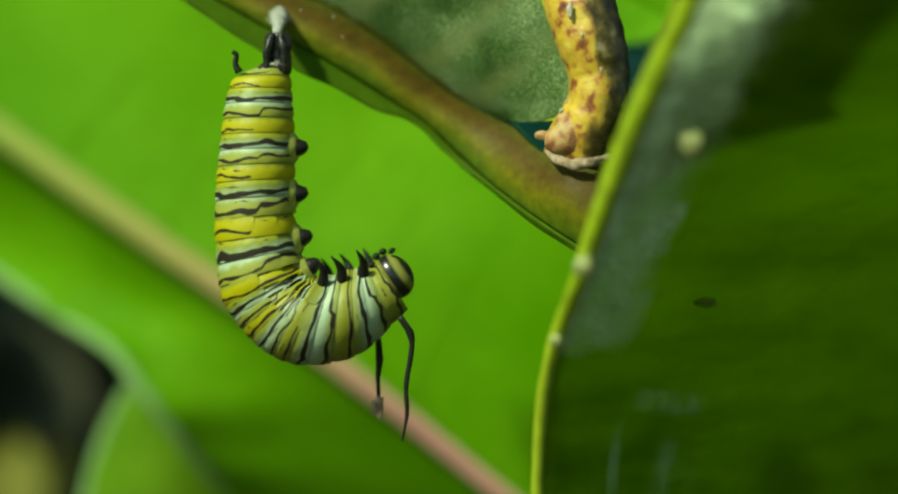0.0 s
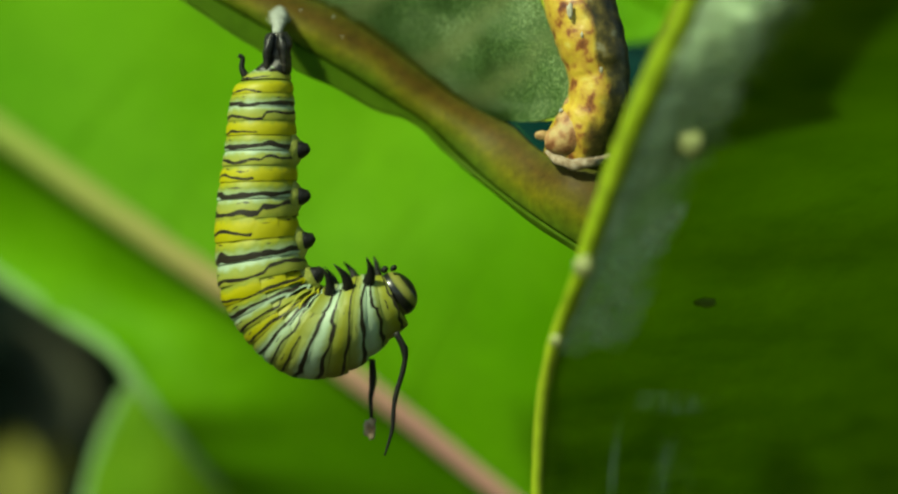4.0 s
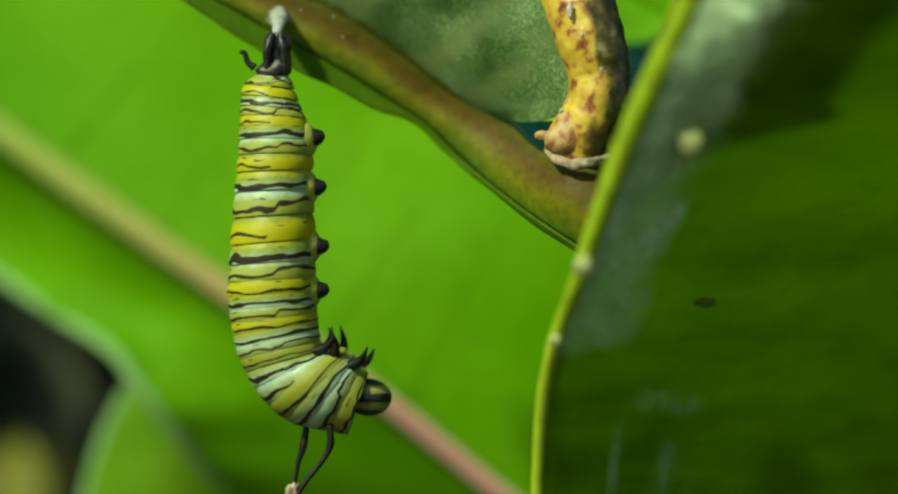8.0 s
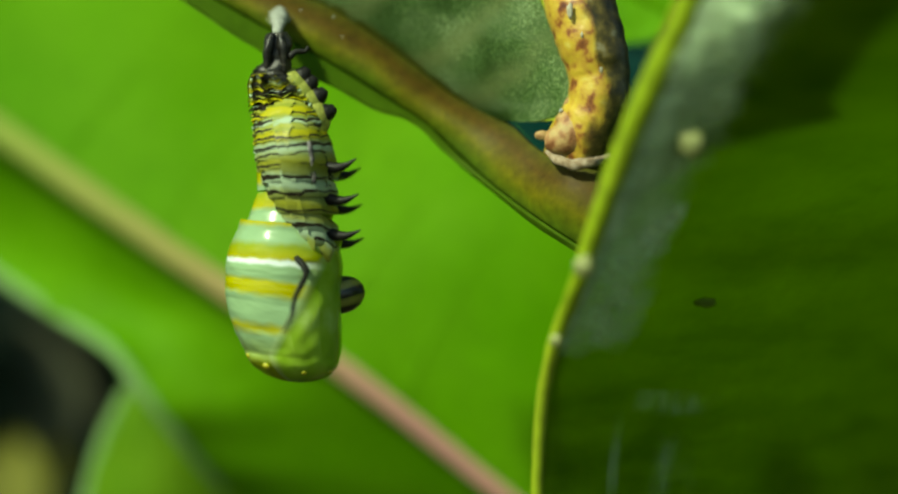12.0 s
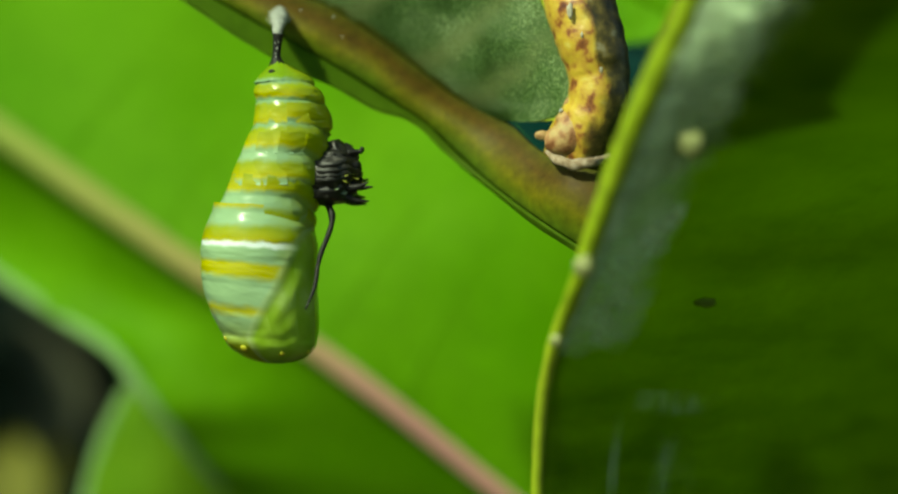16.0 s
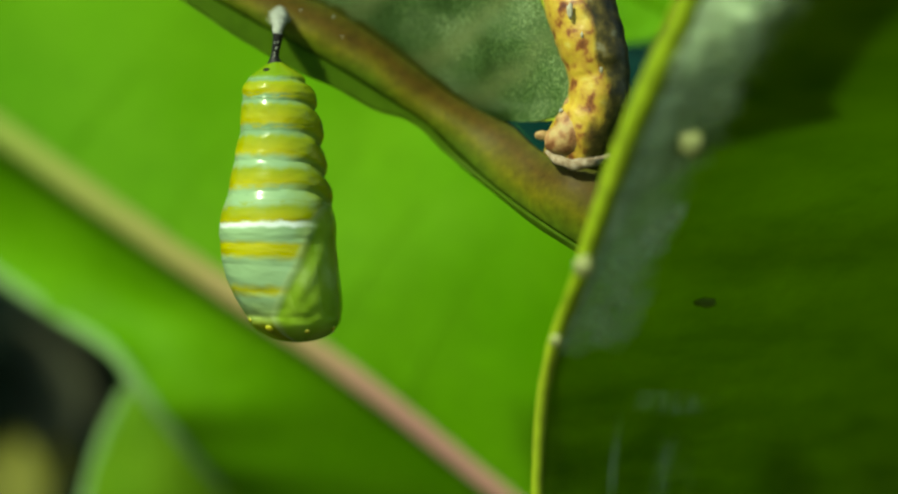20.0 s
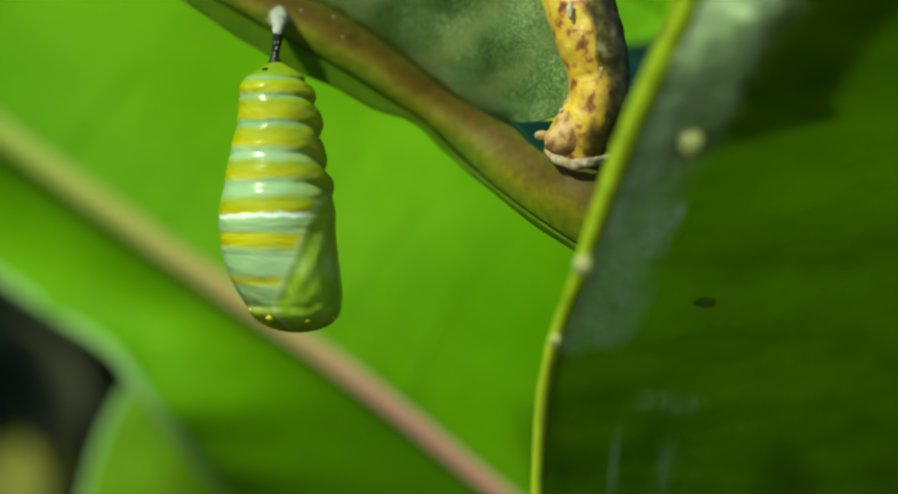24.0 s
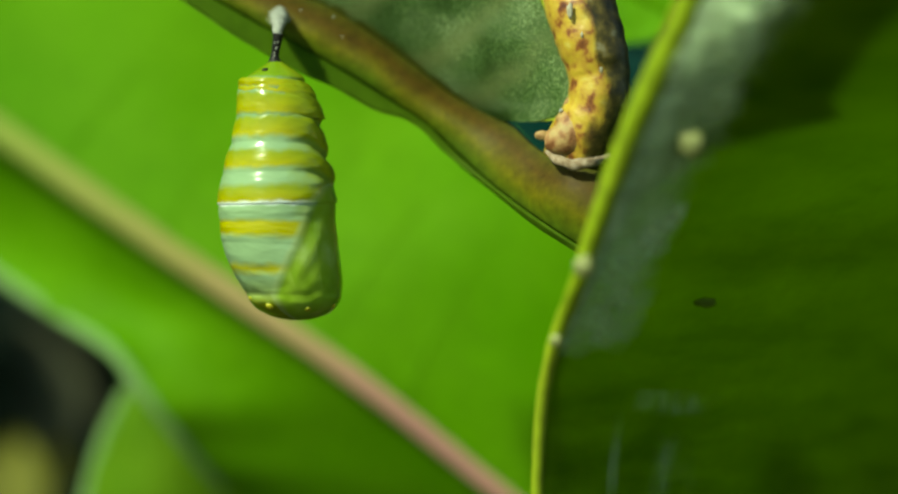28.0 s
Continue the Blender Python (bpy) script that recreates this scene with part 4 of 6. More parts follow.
SKIN[15.25] = [(-18.03, 19.66, -15.46, 19.99), (-18.03, 18.98, -15.12, 19.66), (-17.58, 18.2, -14.22, 19.1), (-17.14, 17.58, -13.33, 18.76), (-16.58, 16.97, -12.54, 18.42), (-15.9, 16.3, -11.59, 17.98), (-15.18, 15.46, -10.64, 17.19), (-14.45, 14.5, -10.08, 16.18), (-13.66, 13.27, -9.86, 14.84)]
SKIN[15.5] = [(-18.14, 19.54, -15.46, 19.66), (-18.37, 18.82, -15.23, 18.87), (-18.09, 18.2, -14.67, 18.31), (-17.81, 17.53, -13.89, 17.81), (-17.47, 16.8, -13.1, 17.25), (-17.02, 15.85, -12.1, 16.41), (-16.58, 14.84, -11.42, 15.46), (-16.13, 13.72, -11.09, 14.28), (-15.57, 12.38, -11.31, 12.66)]
SKIN[15.75] = [(-18.03, 19.54, -15.46, 19.88), (-18.03, 18.98, -15.12, 19.54), (-17.58, 18.2, -14.22, 18.98), (-17.14, 17.58, -13.38, 18.65), (-16.63, 16.97, -12.66, 18.26), (-16.02, 16.24, -11.76, 17.75), (-15.34, 15.34, -10.86, 16.97), (-14.67, 14.39, -10.3, 15.96), (-13.89, 13.16, -10.08, 14.5)]
SKIN[15.9] = [(-13.38, 17.98, -11.7, 18.54), (-13.5, 17.42, -11.42, 17.98), (-13.55, 16.86, -10.98, 17.3), (-13.61, 16.41, -10.64, 16.86), (-13.55, 15.9, -10.3, 16.41), (-13.44, 15.29, -9.97, 15.74), (-13.22, 14.5, -9.63, 14.9), (-12.99, 13.61, -9.52, 13.94), (-12.66, 12.6, -9.74, 12.82)]
SKIN[16] = [(-12.54, 9.02, -10.86, 9.69), (-12.71, 8.74, -10.64, 9.3), (-12.94, 8.23, -10.3, 8.74), (-13.05, 7.9, -10.08, 8.29), (-13.16, 7.5, -9.91, 7.84), (-13.27, 7, -9.8, 7.28), (-13.38, 6.38, -9.86, 6.55), (-13.44, 5.66, -10.08, 5.77), (-13.33, 4.76, -10.53, 4.87)]

PUPA_RINGS = [0, 1, 2, 3, 4, 5, 6, 7, 8, 9, 10, 11, 12]
PUPA = {}
PUPA[9.5] = [(-17.58, 17.98, -16.02, 17.98), (-18.42, 16.3, -15.34, 16.3), (-18.98, 14.06, -14.5, 14.06), (-19.26, 11.54, -14.22, 11.82), (-19.26, 7.34, -13.66, 7.9), (-18.98, 1.74, -13.55, 2.02), (-18.26, -4.42, -12.54, -3.86), (-16.91, -8.06, -11.42, -7.22), (-16.91, -10.86, -10.86, -9.74), (-17.58, -13.94, -9.63, -11.7), (-17.14, -16.07, -9.3, -14.5), (-15.79, -17.75, -10.02, -16.3), (-13.1, -18.76, -11.54, -18.2)]
PUPA[10] = [(-17.58, 17.98, -16.02, 17.98), (-18.42, 16.3, -15.34, 16.3), (-18.98, 14.06, -14.5, 14.06), (-19.15, 11.54, -13.94, 11.82), (-18.98, 7.34, -13.66, 7.9), (-18.7, 1.74, -13.22, 2.02), (-18.26, -4.42, -12.26, -3.86), (-17.7, -7.9, -11.42, -7.22), (-19.6, -10.14, -10.86, -9.74), (-19.6, -13.38, -10.3, -12.54), (-18.7, -15.74, -10.42, -14.95), (-16.91, -17.42, -11.42, -16.63), (-14.5, -18.31, -12.77, -17.98)]
PUPA[10.5] = [(-17.58, 17.98, -16.02, 17.98), (-18.42, 16.3, -15.34, 16.3), (-18.98, 14.34, -14.5, 14.34), (-18.98, 12.1, -13.94, 12.38), (-18.59, 8.18, -13.38, 8.74), (-18.42, 2.58, -12.99, 2.97), (-18.59, -2.74, -12.54, -2.63), (-19.82, -5.66, -12.21, -6.1), (-20.78, -8.34, -11.98, -8.79), (-20.83, -11.26, -11.76, -11.48), (-19.99, -14.06, -12.1, -13.94), (-18.26, -15.96, -12.77, -15.51), (-15.62, -16.97, -13.66, -16.86)]
PUPA[11] = [(-17.58, 17.98, -16.02, 17.98), (-18.42, 16.3, -15.34, 16.3), (-18.98, 14.34, -14.5, 14.34), (-18.98, 12.1, -13.94, 12.38), (-18.42, 8.46, -13.38, 9.02), (-18.42, 3.14, -12.54, 3.42), (-19.38, -2.07, -11.98, -2.07), (-21.06, -3.98, -11.7, -4.87), (-21.5, -6.55, -11.54, -7.34), (-21.34, -9.58, -11.42, -10.14), (-20.61, -12.15, -11.65, -12.38), (-18.87, -14.06, -12.99, -14.06), (-16.46, -15.06, -14.78, -15.06)]
PUPA[11.5] = [(-17.58, 17.98, -16.02, 17.98), (-18.42, 16.3, -15.34, 16.3), (-18.82, 14.34, -14.5, 14.34), (-18.82, 12.1, -13.94, 12.38), (-18.42, 9.02, -13.38, 9.58), (-18.37, 4.54, -12.26, 4.82), (-20.38, -1.06, -11.65, -1.18), (-21.39, -3.42, -11.31, -3.98), (-21.73, -5.66, -11.09, -6.55), (-21.5, -8.46, -10.86, -9.58), (-20.33, -11.26, -11.2, -11.82), (-18.59, -13.27, -12.54, -13.27), (-16.18, -14.22, -14.5, -14.17)]
PUPA[12] = [(-17.58, 17.98, -16.02, 17.98), (-18.42, 16.3, -15.34, 16.3), (-18.82, 14.34, -14.5, 14.34), (-18.7, 12.1, -13.94, 12.38), (-18.7, 8.9, -13.22, 9.46), (-18.93, 4.98, -12.1, 5.38), (-21.22, -1.34, -10.98, -0.78), (-21.62, -3.42, -10.75, -3.42), (-21.73, -5.26, -10.53, -5.82), (-21.22, -8.06, -10.42, -8.62), (-19.82, -11.03, -10.53, -11.03), (-18.03, -12.6, -12.21, -12.15), (-16.07, -13.44, -14.39, -13.44)]
PUPA[12.5] = [(-17.58, 17.98, -15.9, 17.98), (-18.7, 16.3, -14.78, 16.3), (-19.15, 14.06, -13.94, 14.06), (-19.26, 11.54, -13.38, 11.7), (-19.38, 8.18, -12.82, 8.74), (-20.16, 4.82, -12.1, 5.38), (-21.34, -1.51, -10.75, -0.78), (-21.39, -3.42, -10.53, -3.02), (-21.28, -5.26, -10.42, -4.87), (-20.78, -7.78, -10.42, -7.5), (-19.77, -10.19, -10.53, -10.47), (-18.03, -12.1, -11.7, -11.7), (-15.9, -13.05, -14.11, -13.05)]
PUPA[14.5] = [(-17.58, 17.86, -15.9, 17.98), (-19.26, 15.46, -12.54, 15.74), (-19.66, 13.22, -11.7, 13.78), (-19.49, 10.7, -11.42, 11.37), (-19.04, 8.18, -11.09, 9.13), (-19.38, 4.82, -10.86, 6.1), (-21.06, -0.28, -10.53, 1.74), (-21.22, -2.07, -10.3, -0.62), (-21.28, -3.75, -10.08, -3.02), (-20.83, -5.99, -9.8, -5.66), (-19.26, -9.02, -9.52, -9.35), (-17.47, -11.26, -10.75, -11.48), (-14.78, -12.71, -12.99, -12.6)]
PUPA[14.9] = [(-18.93, 17.64, -18.14, 18.09), (-21.17, 16.52, -16.35, 16.3), (-21.95, 14.34, -15.23, 14.5), (-22.18, 11.54, -14.34, 12.38), (-21.62, 8.18, -13.22, 9.69), (-20.83, 5.1, -12.77, 6.89), (-19.82, 0.06, -9.74, 2.97), (-19.49, -1.74, -8.74, 1.29), (-19.04, -3.42, -7.73, -0.5), (-17.81, -5.43, -6.27, -2.63), (-15.34, -7.78, -5.6, -4.98), (-12.82, -8.9, -7.5, -7.22), (-10.3, -9.24, -9.07, -8.9)]
PUPA[15] = [(-18.98, 17.53, -18.14, 17.86), (-20.83, 16.3, -15.34, 16.02), (-21.22, 14.34, -14.67, 14.34), (-21.39, 11.54, -14.22, 12.1), (-21.95, 8.46, -13.66, 9.3), (-22.51, 5.38, -13.38, 6.5), (-23.02, 1.29, -11.98, 2.3), (-22.74, -0.5, -11.42, 0.62), (-22.34, -2.18, -10.86, -1.06), (-21.22, -4.54, -9.97, -3.58), (-19.26, -7.34, -9.63, -5.82), (-17.3, -9.02, -11.09, -8.23), (-14.78, -9.58, -13.1, -9.52)]
PUPA[15.1] = [(-19.04, 18.54, -18.26, 18.2), (-21.78, 17.3, -17.58, 17.08), (-22.62, 14.9, -16.35, 14.62), (-22.85, 11.82, -15.62, 12.38), (-22.4, 8.74, -14.5, 10.14), (-21.62, 5.38, -13.94, 7.22), (-20.38, -0.5, -10.58, 3.42), (-19.82, -2.18, -8.9, 1.46), (-19.26, -3.42, -7.78, -0.22), (-18.03, -5.54, -6.1, -2.63), (-15.62, -7.34, -5.26, -4.7), (-12.54, -8.79, -6.94, -6.94), (-10.02, -9.02, -8.9, -8.79)]
PUPA[15.25] = [(-18.93, 17.64, -18.03, 17.98), (-20.5, 16.41, -15.34, 16.3), (-20.94, 14.34, -14.5, 14.5), (-21.06, 11.54, -14.11, 12.1), (-21.62, 8.46, -13.66, 9.13), (-22.34, 5.38, -13.22, 6.33), (-22.96, 1.18, -12.54, 1.74), (-22.9, -0.5, -12.21, 0.06), (-22.62, -2.3, -11.87, -1.74), (-21.78, -4.7, -11.31, -4.54), (-20.1, -7.5, -11.14, -7.22), (-18.14, -9.35, -12.26, -9.02), (-15.62, -10.02, -13.94, -9.91)]
PUPA[15.5] = [(-18.93, 18.7, -18.14, 18.26), (-22.34, 17.14, -17.7, 17.14), (-22.9, 14.9, -16.74, 14.62), (-23.3, 11.82, -16.18, 12.38), (-22.62, 9.02, -14.78, 10.14), (-21.5, 5.66, -14.22, 7.34), (-19.82, -0.5, -10.86, 3.98), (-19.26, -2.18, -9.18, 1.74), (-18.7, -3.3, -8.06, 0.06), (-17.58, -5.26, -6.38, -2.18), (-15.62, -7.11, -5.15, -4.31), (-12.54, -8.68, -6.66, -6.78), (-10.02, -9.02, -8.9, -8.74)]
PUPA[15.75] = [(-18.03, 17.86, -17.02, 18.09), (-20.1, 16.41, -14.78, 16.3), (-20.66, 14.34, -13.94, 14.5), (-20.83, 11.54, -13.55, 12.1), (-21.5, 8.46, -13.38, 9.13), (-22.34, 5.38, -13.1, 6.33), (-23.18, 1.29, -12.54, 1.74), (-23.3, -0.5, -12.21, 0.06), (-23.07, -2.3, -11.7, -1.74), (-22.34, -4.7, -10.86, -4.42), (-20.66, -7.67, -10.86, -7.22), (-18.7, -9.35, -11.98, -9.13), (-15.9, -10.14, -14.22, -10.02)]
PUPA[16] = [(-17.36, 17.98, -16.13, 17.98), (-18.98, 16.13, -13.38, 16.13), (-18.98, 14.06, -12.43, 14.06), (-19.26, 11.82, -11.87, 11.82), (-20.38, 9.3, -12.15, 9.02), (-21.78, 5.66, -12.71, 5.66), (-23.52, 1.62, -13.66, 0.5), (-23.86, -0.39, -13.55, -1.62), (-24.25, -2.3, -13.38, -3.3), (-23.97, -5.1, -13.22, -5.66), (-22.62, -8.9, -13.38, -8.46), (-20.94, -10.92, -14.5, -10.36), (-18.14, -11.93, -16.46, -11.82)]
PUPA[16.3] = [(-17.47, 17.98, -16.35, 17.98), (-19.54, 16.13, -13.94, 16.13), (-19.71, 14.06, -12.82, 14.06), (-19.94, 11.54, -12.43, 11.54), (-20.83, 8.74, -12.54, 8.74), (-21.62, 5.66, -12.82, 5.66), (-22.51, 1.74, -11.7, 1.74), (-22.4, -0.22, -11.14, -0.22), (-22.06, -2.18, -10.75, -2.18), (-21.39, -4.98, -10.02, -4.98), (-19.71, -8.34, -9.46, -8.06), (-17.58, -10.14, -10.3, -9.58), (-14.78, -10.7, -13.1, -10.58)]
PUPA[16.5] = [(-17.47, 17.98, -16.46, 17.98), (-19.38, 16.3, -14.22, 16.3), (-19.66, 14.5, -13.22, 14.5), (-19.82, 12.1, -12.43, 12.1), (-20.38, 9.3, -12.43, 9.02), (-21.34, 5.94, -12.99, 6.22), (-22.62, 2.41, -12.54, 2.86), (-22.79, 0.06, -12.26, 0.06), (-22.85, -1.74, -11.98, -2.18), (-22.51, -4.31, -11.76, -4.54), (-21.39, -7.56, -11.7, -7.56), (-19.54, -9.8, -12.54, -9.58), (-16.46, -10.98, -14.78, -10.98)]
PUPA[16.8] = [(-17.47, 18.09, -16.35, 18.09), (-20.1, 16.86, -14.5, 16.86), (-20.38, 14.62, -13.66, 14.84), (-20.5, 12.1, -12.99, 12.26), (-20.83, 9.13, -12.77, 9.13), (-21.17, 5.94, -12.82, 6.33), (-21.73, 2.58, -11.42, 3.3), (-21.62, 0.34, -10.86, 0.73), (-21.39, -1.51, -10.3, -1.06), (-20.66, -4.14, -9.63, -4.14), (-19.26, -7.22, -9.46, -7.22), (-17.58, -9.46, -10.58, -9.35), (-14.78, -10.3, -13.1, -10.19)]
PUPA[17] = [(-17.47, 18.14, -16.24, 18.09), (-20.05, 16.86, -14.5, 17.08), (-20.38, 14.62, -13.61, 14.84), (-20.44, 12.38, -12.82, 12.26), (-20.72, 9.3, -12.54, 9.13), (-21.22, 6.22, -12.43, 6.66), (-22.01, 3.53, -11.54, 3.7), (-22.18, 1.18, -11.09, 1.18), (-22.06, -0.5, -10.75, -0.5), (-21.39, -3.3, -10.3, -3.75), (-19.82, -6.38, -10.19, -6.66), (-18.14, -8.79, -11.31, -8.46), (-15.62, -9.69, -13.94, -9.63)]
PUPA[17.5] = [(-17.47, 18.09, -16.35, 18.09), (-19.6, 16.18, -14.06, 16.18), (-19.94, 14.34, -13.1, 14.17), (-20.05, 11.7, -12.38, 11.7), (-20.38, 8.9, -11.98, 8.9), (-21.06, 5.94, -11.87, 6.5), (-21.95, 3.08, -11.42, 3.3), (-22.18, 0.9, -10.98, 0.73), (-22.18, -1.06, -10.75, -1.34), (-21.67, -3.58, -10.53, -3.86), (-20.38, -6.55, -10.47, -6.66), (-18.59, -8.9, -11.31, -8.79), (-15.62, -10.14, -13.94, -10.08)]
PUPA[18] = [(-17.47, 18.09, -16.35, 18.09), (-19.49, 16.07, -14, 16.07), (-19.94, 14.34, -13.1, 14.06), (-19.99, 11.54, -12.32, 11.54), (-20.27, 8.74, -11.93, 8.74), (-20.94, 6.1, -11.76, 6.44), (-21.9, 3.19, -11.03, 3.42), (-22.06, 1.06, -10.75, 0.73), (-21.95, -0.84, -10.64, -1.18), (-21.34, -3.42, -10.42, -3.58), (-20.1, -6.22, -10.42, -6.22), (-18.42, -8.34, -11.09, -8.34), (-15.34, -9.8, -13.66, -9.8)]
PUPA[20] = [(-17.53, 18.09, -16.35, 18.09), (-19.82, 16.3, -14.22, 16.3), (-20.27, 14.5, -13.27, 14.34), (-20.5, 11.26, -12.66, 11.14), (-21.06, 8.46, -12.32, 8.12), (-21.62, 5.38, -11.87, 5.66), (-22.4, 2.52, -11.2, 2.58), (-22.46, 0.73, -11.09, 0.62), (-22.23, -1.18, -10.98, -1.62), (-21.5, -3.86, -10.81, -4.14), (-19.82, -6.5, -10.81, -6.44), (-18.14, -8.34, -11.54, -8.12), (-15.62, -9.46, -13.94, -9.46)]
PUPA[25] = [(-17.53, 18.09, -16.35, 18.09), (-20.1, 16.41, -14.22, 16.41), (-20.55, 14.73, -13.33, 14.62), (-20.78, 12.26, -12.71, 12.38), (-21.45, 9.46, -12.38, 9.3), (-22.06, 6.22, -11.65, 6.5), (-22.57, 3.3, -10.98, 3.64), (-22.46, 1.46, -10.81, 1.18), (-22.23, -0.5, -10.58, -1.06), (-21.34, -3.02, -10.3, -3.3), (-19.82, -5.54, -10.3, -5.54), (-18.42, -7, -10.98, -6.66), (-15.62, -7.95, -13.94, -7.95)]
PUPA[28] = [(-17.58, 18.14, -16.3, 18.14), (-20.1, 16.35, -14.22, 16.24), (-20.72, 14.95, -13.33, 14.62), (-20.83, 12.94, -12.71, 12.94), (-21.39, 10.14, -12.32, 10.14), (-22.18, 7.06, -11.59, 7.22), (-22.68, 4.14, -10.92, 4.42), (-22.34, 1.62, -10.75, 1.46), (-22.01, 0.06, -10.53, -0.5), (-21.06, -2.18, -10.19, -2.46), (-19.82, -4.42, -10.08, -4.2), (-18.48, -5.99, -10.75, -5.66), (-15.62, -7.06, -13.94, -7.06)]



def along(rings, values, q):
    """Smooth interpolation of station values at ring q."""
    x = rings
    q = min(max(q, x[0]), x[-1])
    i = 0
    while i < len(x) - 2 and q > x[i + 1]:
        i += 1
    h = x[i + 1] - x[i]
    f = (q - x[i]) / h
    v0, v1 = values[i], values[i + 1]
    d = (v1 - v0) / h
    d0 = (v1 - values[i - 1]) / (x[i + 1] - x[i - 1]) if i else d
    d1 = (values[i + 2] - v0) / (x[i + 2] - x[i]) if i + 2 < len(x) else d
    return (2 * f ** 3 - 3 * f * f + 1) * v0 + (f ** 3 - 2 * f * f + f) * h * d0 + (3 * f * f - 2 * f ** 3) * v1 + (f ** 3 - f * f) * h * d1


def surface(rings, rows, q, angle, deep=1.0):
    """A point of the body in millimetres: angle 0 is the belly edge, 180 the back edge, 270 the side towards the camera."""
    r = along(rings, rows, min(q, 10.0)) if rings is PUPA_RINGS else along(rings, rows, q)
    left, right = Vector((r[0], 0, r[1])), Vector((r[2], 0, r[3]))
    mid, half = (left + right) / 2, (right - left) / 2
    if rings is PUPA_RINGS and q > 10:
        # the head end closes in a rounded cap
        tip = Vector(((rows[12][0] + rows[12][2]) / 2, 0, (rows[12][1] + rows[12][3]) / 2))
        turn = radians(min(q - 10, 1.985) * 45)
        mid = mid + (tip - mid) * math.sin(turn)
        half = half * math.cos(turn)
    a = radians(angle)
    return mid + half * math.cos(a) + Vector((0, half.length * deep * math.sin(a), 0))


def frame_at(rings, rows, q, angle, deep=1.0):
    """Place and turn of a patch of skin: x round the body, y towards the head, z outwards."""
    top = max(rings)
    e = 0.35
    q0, q1 = max(q - e, 0), min(q + e, top)
    p = surface(rings, rows, q, angle, deep)
    ahead = surface(rings, rows, q1, angle, deep) - surface(rings, rows, q0, angle, deep)
    round_ = surface(rings, rows, q, angle + 3, deep) - surface(rings, rows, q, angle - 3, deep)
    z = round_.cross(ahead).normalized() if ahead.length > 1e-6 else Vector((0, -1, 0))
    mid = (surface(rings, rows, q, 0, deep) + surface(rings, rows, q, 180, deep)) / 2
    if z.dot(p - mid) < 0:
        z = -z
    x = round_.normalized()
    x = (x - z * x.dot(z)).normalized()
    y = z.cross(x)
    if y.dot(ahead) < 0:
        x, y = -x, -y
    return Matrix(((x.x, y.x, z.x, p.x), (x.y, y.y, z.y, p.y), (x.z, y.z, z.z, p.z), (0, 0, 0, 1)))


for stage in (SKIN, PUPA):
    for when in stage:
        stage[when] = [np.array(r) for r in stage[when]]
# before the skin splits its front end closes round the head
for when in [w for w in SKIN if w < 7.4]:
    r = SKIN[when][-1]
    mid, half = (r[:2] + r[2:]) / 2, (r[2:] - r[:2]) / 2 * 0.88
    SKIN[when][-1] = np.array([*(mid - half), *(mid + half)])
# and the pupa lies inside it, drawn in from the edges
for when in [w for w in SKIN if w < 9.4]:
    inner_rows = []
    for k in PUPA_RINGS:
        r = along(SKIN_RINGS, SKIN[when], 0.5 + k * (1.15 if when < 7.4 else 1.5))
        mid, half = (r[:2] + r[2:]) / 2, (r[2:] - r[:2]) / 2 * (0.4 if k < 6 else 0.1)
        inner_rows.append(np.array([*(mid - half), *(mid + half)]))
    PUPA[when] = inner_rows


def between(stage, t):
    keys = sorted(stage)
    if t <= keys[0]:
        return stage[keys[0]]
    for a, b in zip(keys, keys[1:]):
        if t <= b:
            f = (t - a) / (b - a)
            f = f * f * (3 - 2 * f)
            return [u * (1 - f) + v * f for u, v in zip(stage[a], stage[b])]
    return stage[keys[-1]]


SKIN[1.0] = SKIN[0]
SKIN[2.0] = between({0: SKIN[0], 3: SKIN[3]}, 1.4)
PUPA[1.0] = PUPA[0]
PUPA[2.0] = between({0: PUPA[0], 3: PUPA[3]}, 1.4)
SETTLED = between(PUPA, 23.0)  # the shape that the chrysalis keeps in the end
SECTORS = 11


def to_metres(m):
    """A pose in millimetres round the hanging point, as a pose in metres in the animal's own space."""
    k = m.copy()
    k.translation = m.translation * MM
    return k


def skin_depth(t, q):
    """How far the sliding skin stands out over the swelling pupa."""
    if t < 9.2 or q < 12:
        return 1.0
    return 1.0 + 0.75 * min(1, (t - 9.2) / 1.5) * min(1, (q - 12) / 5) * (1 if t < 13 else max(0.35, 1 - (t - 13) / 1.5))


def tuck(t, q, angle):
    """Degrees by which each patch dips under the one before it: little on taut skin, much where the skin is gathered in folds."""
    a, b = max(q - 0.6, 0), min(q + 0.6, 26)
    span = (surface(SKIN_RINGS, SKIN[t], b, angle) - surface(SKIN_RINGS, SKIN[t], a, angle)).length
    rest = max((surface(SKIN_RINGS, SKIN[w], b, angle) - surface(SKIN_RINGS, SKIN[w], a, angle)).length for w in (0, 8.5))
    return 3 + 80 * min(1, max(0, 1 - span / rest - 0.12) * 1.25) ** 1.3


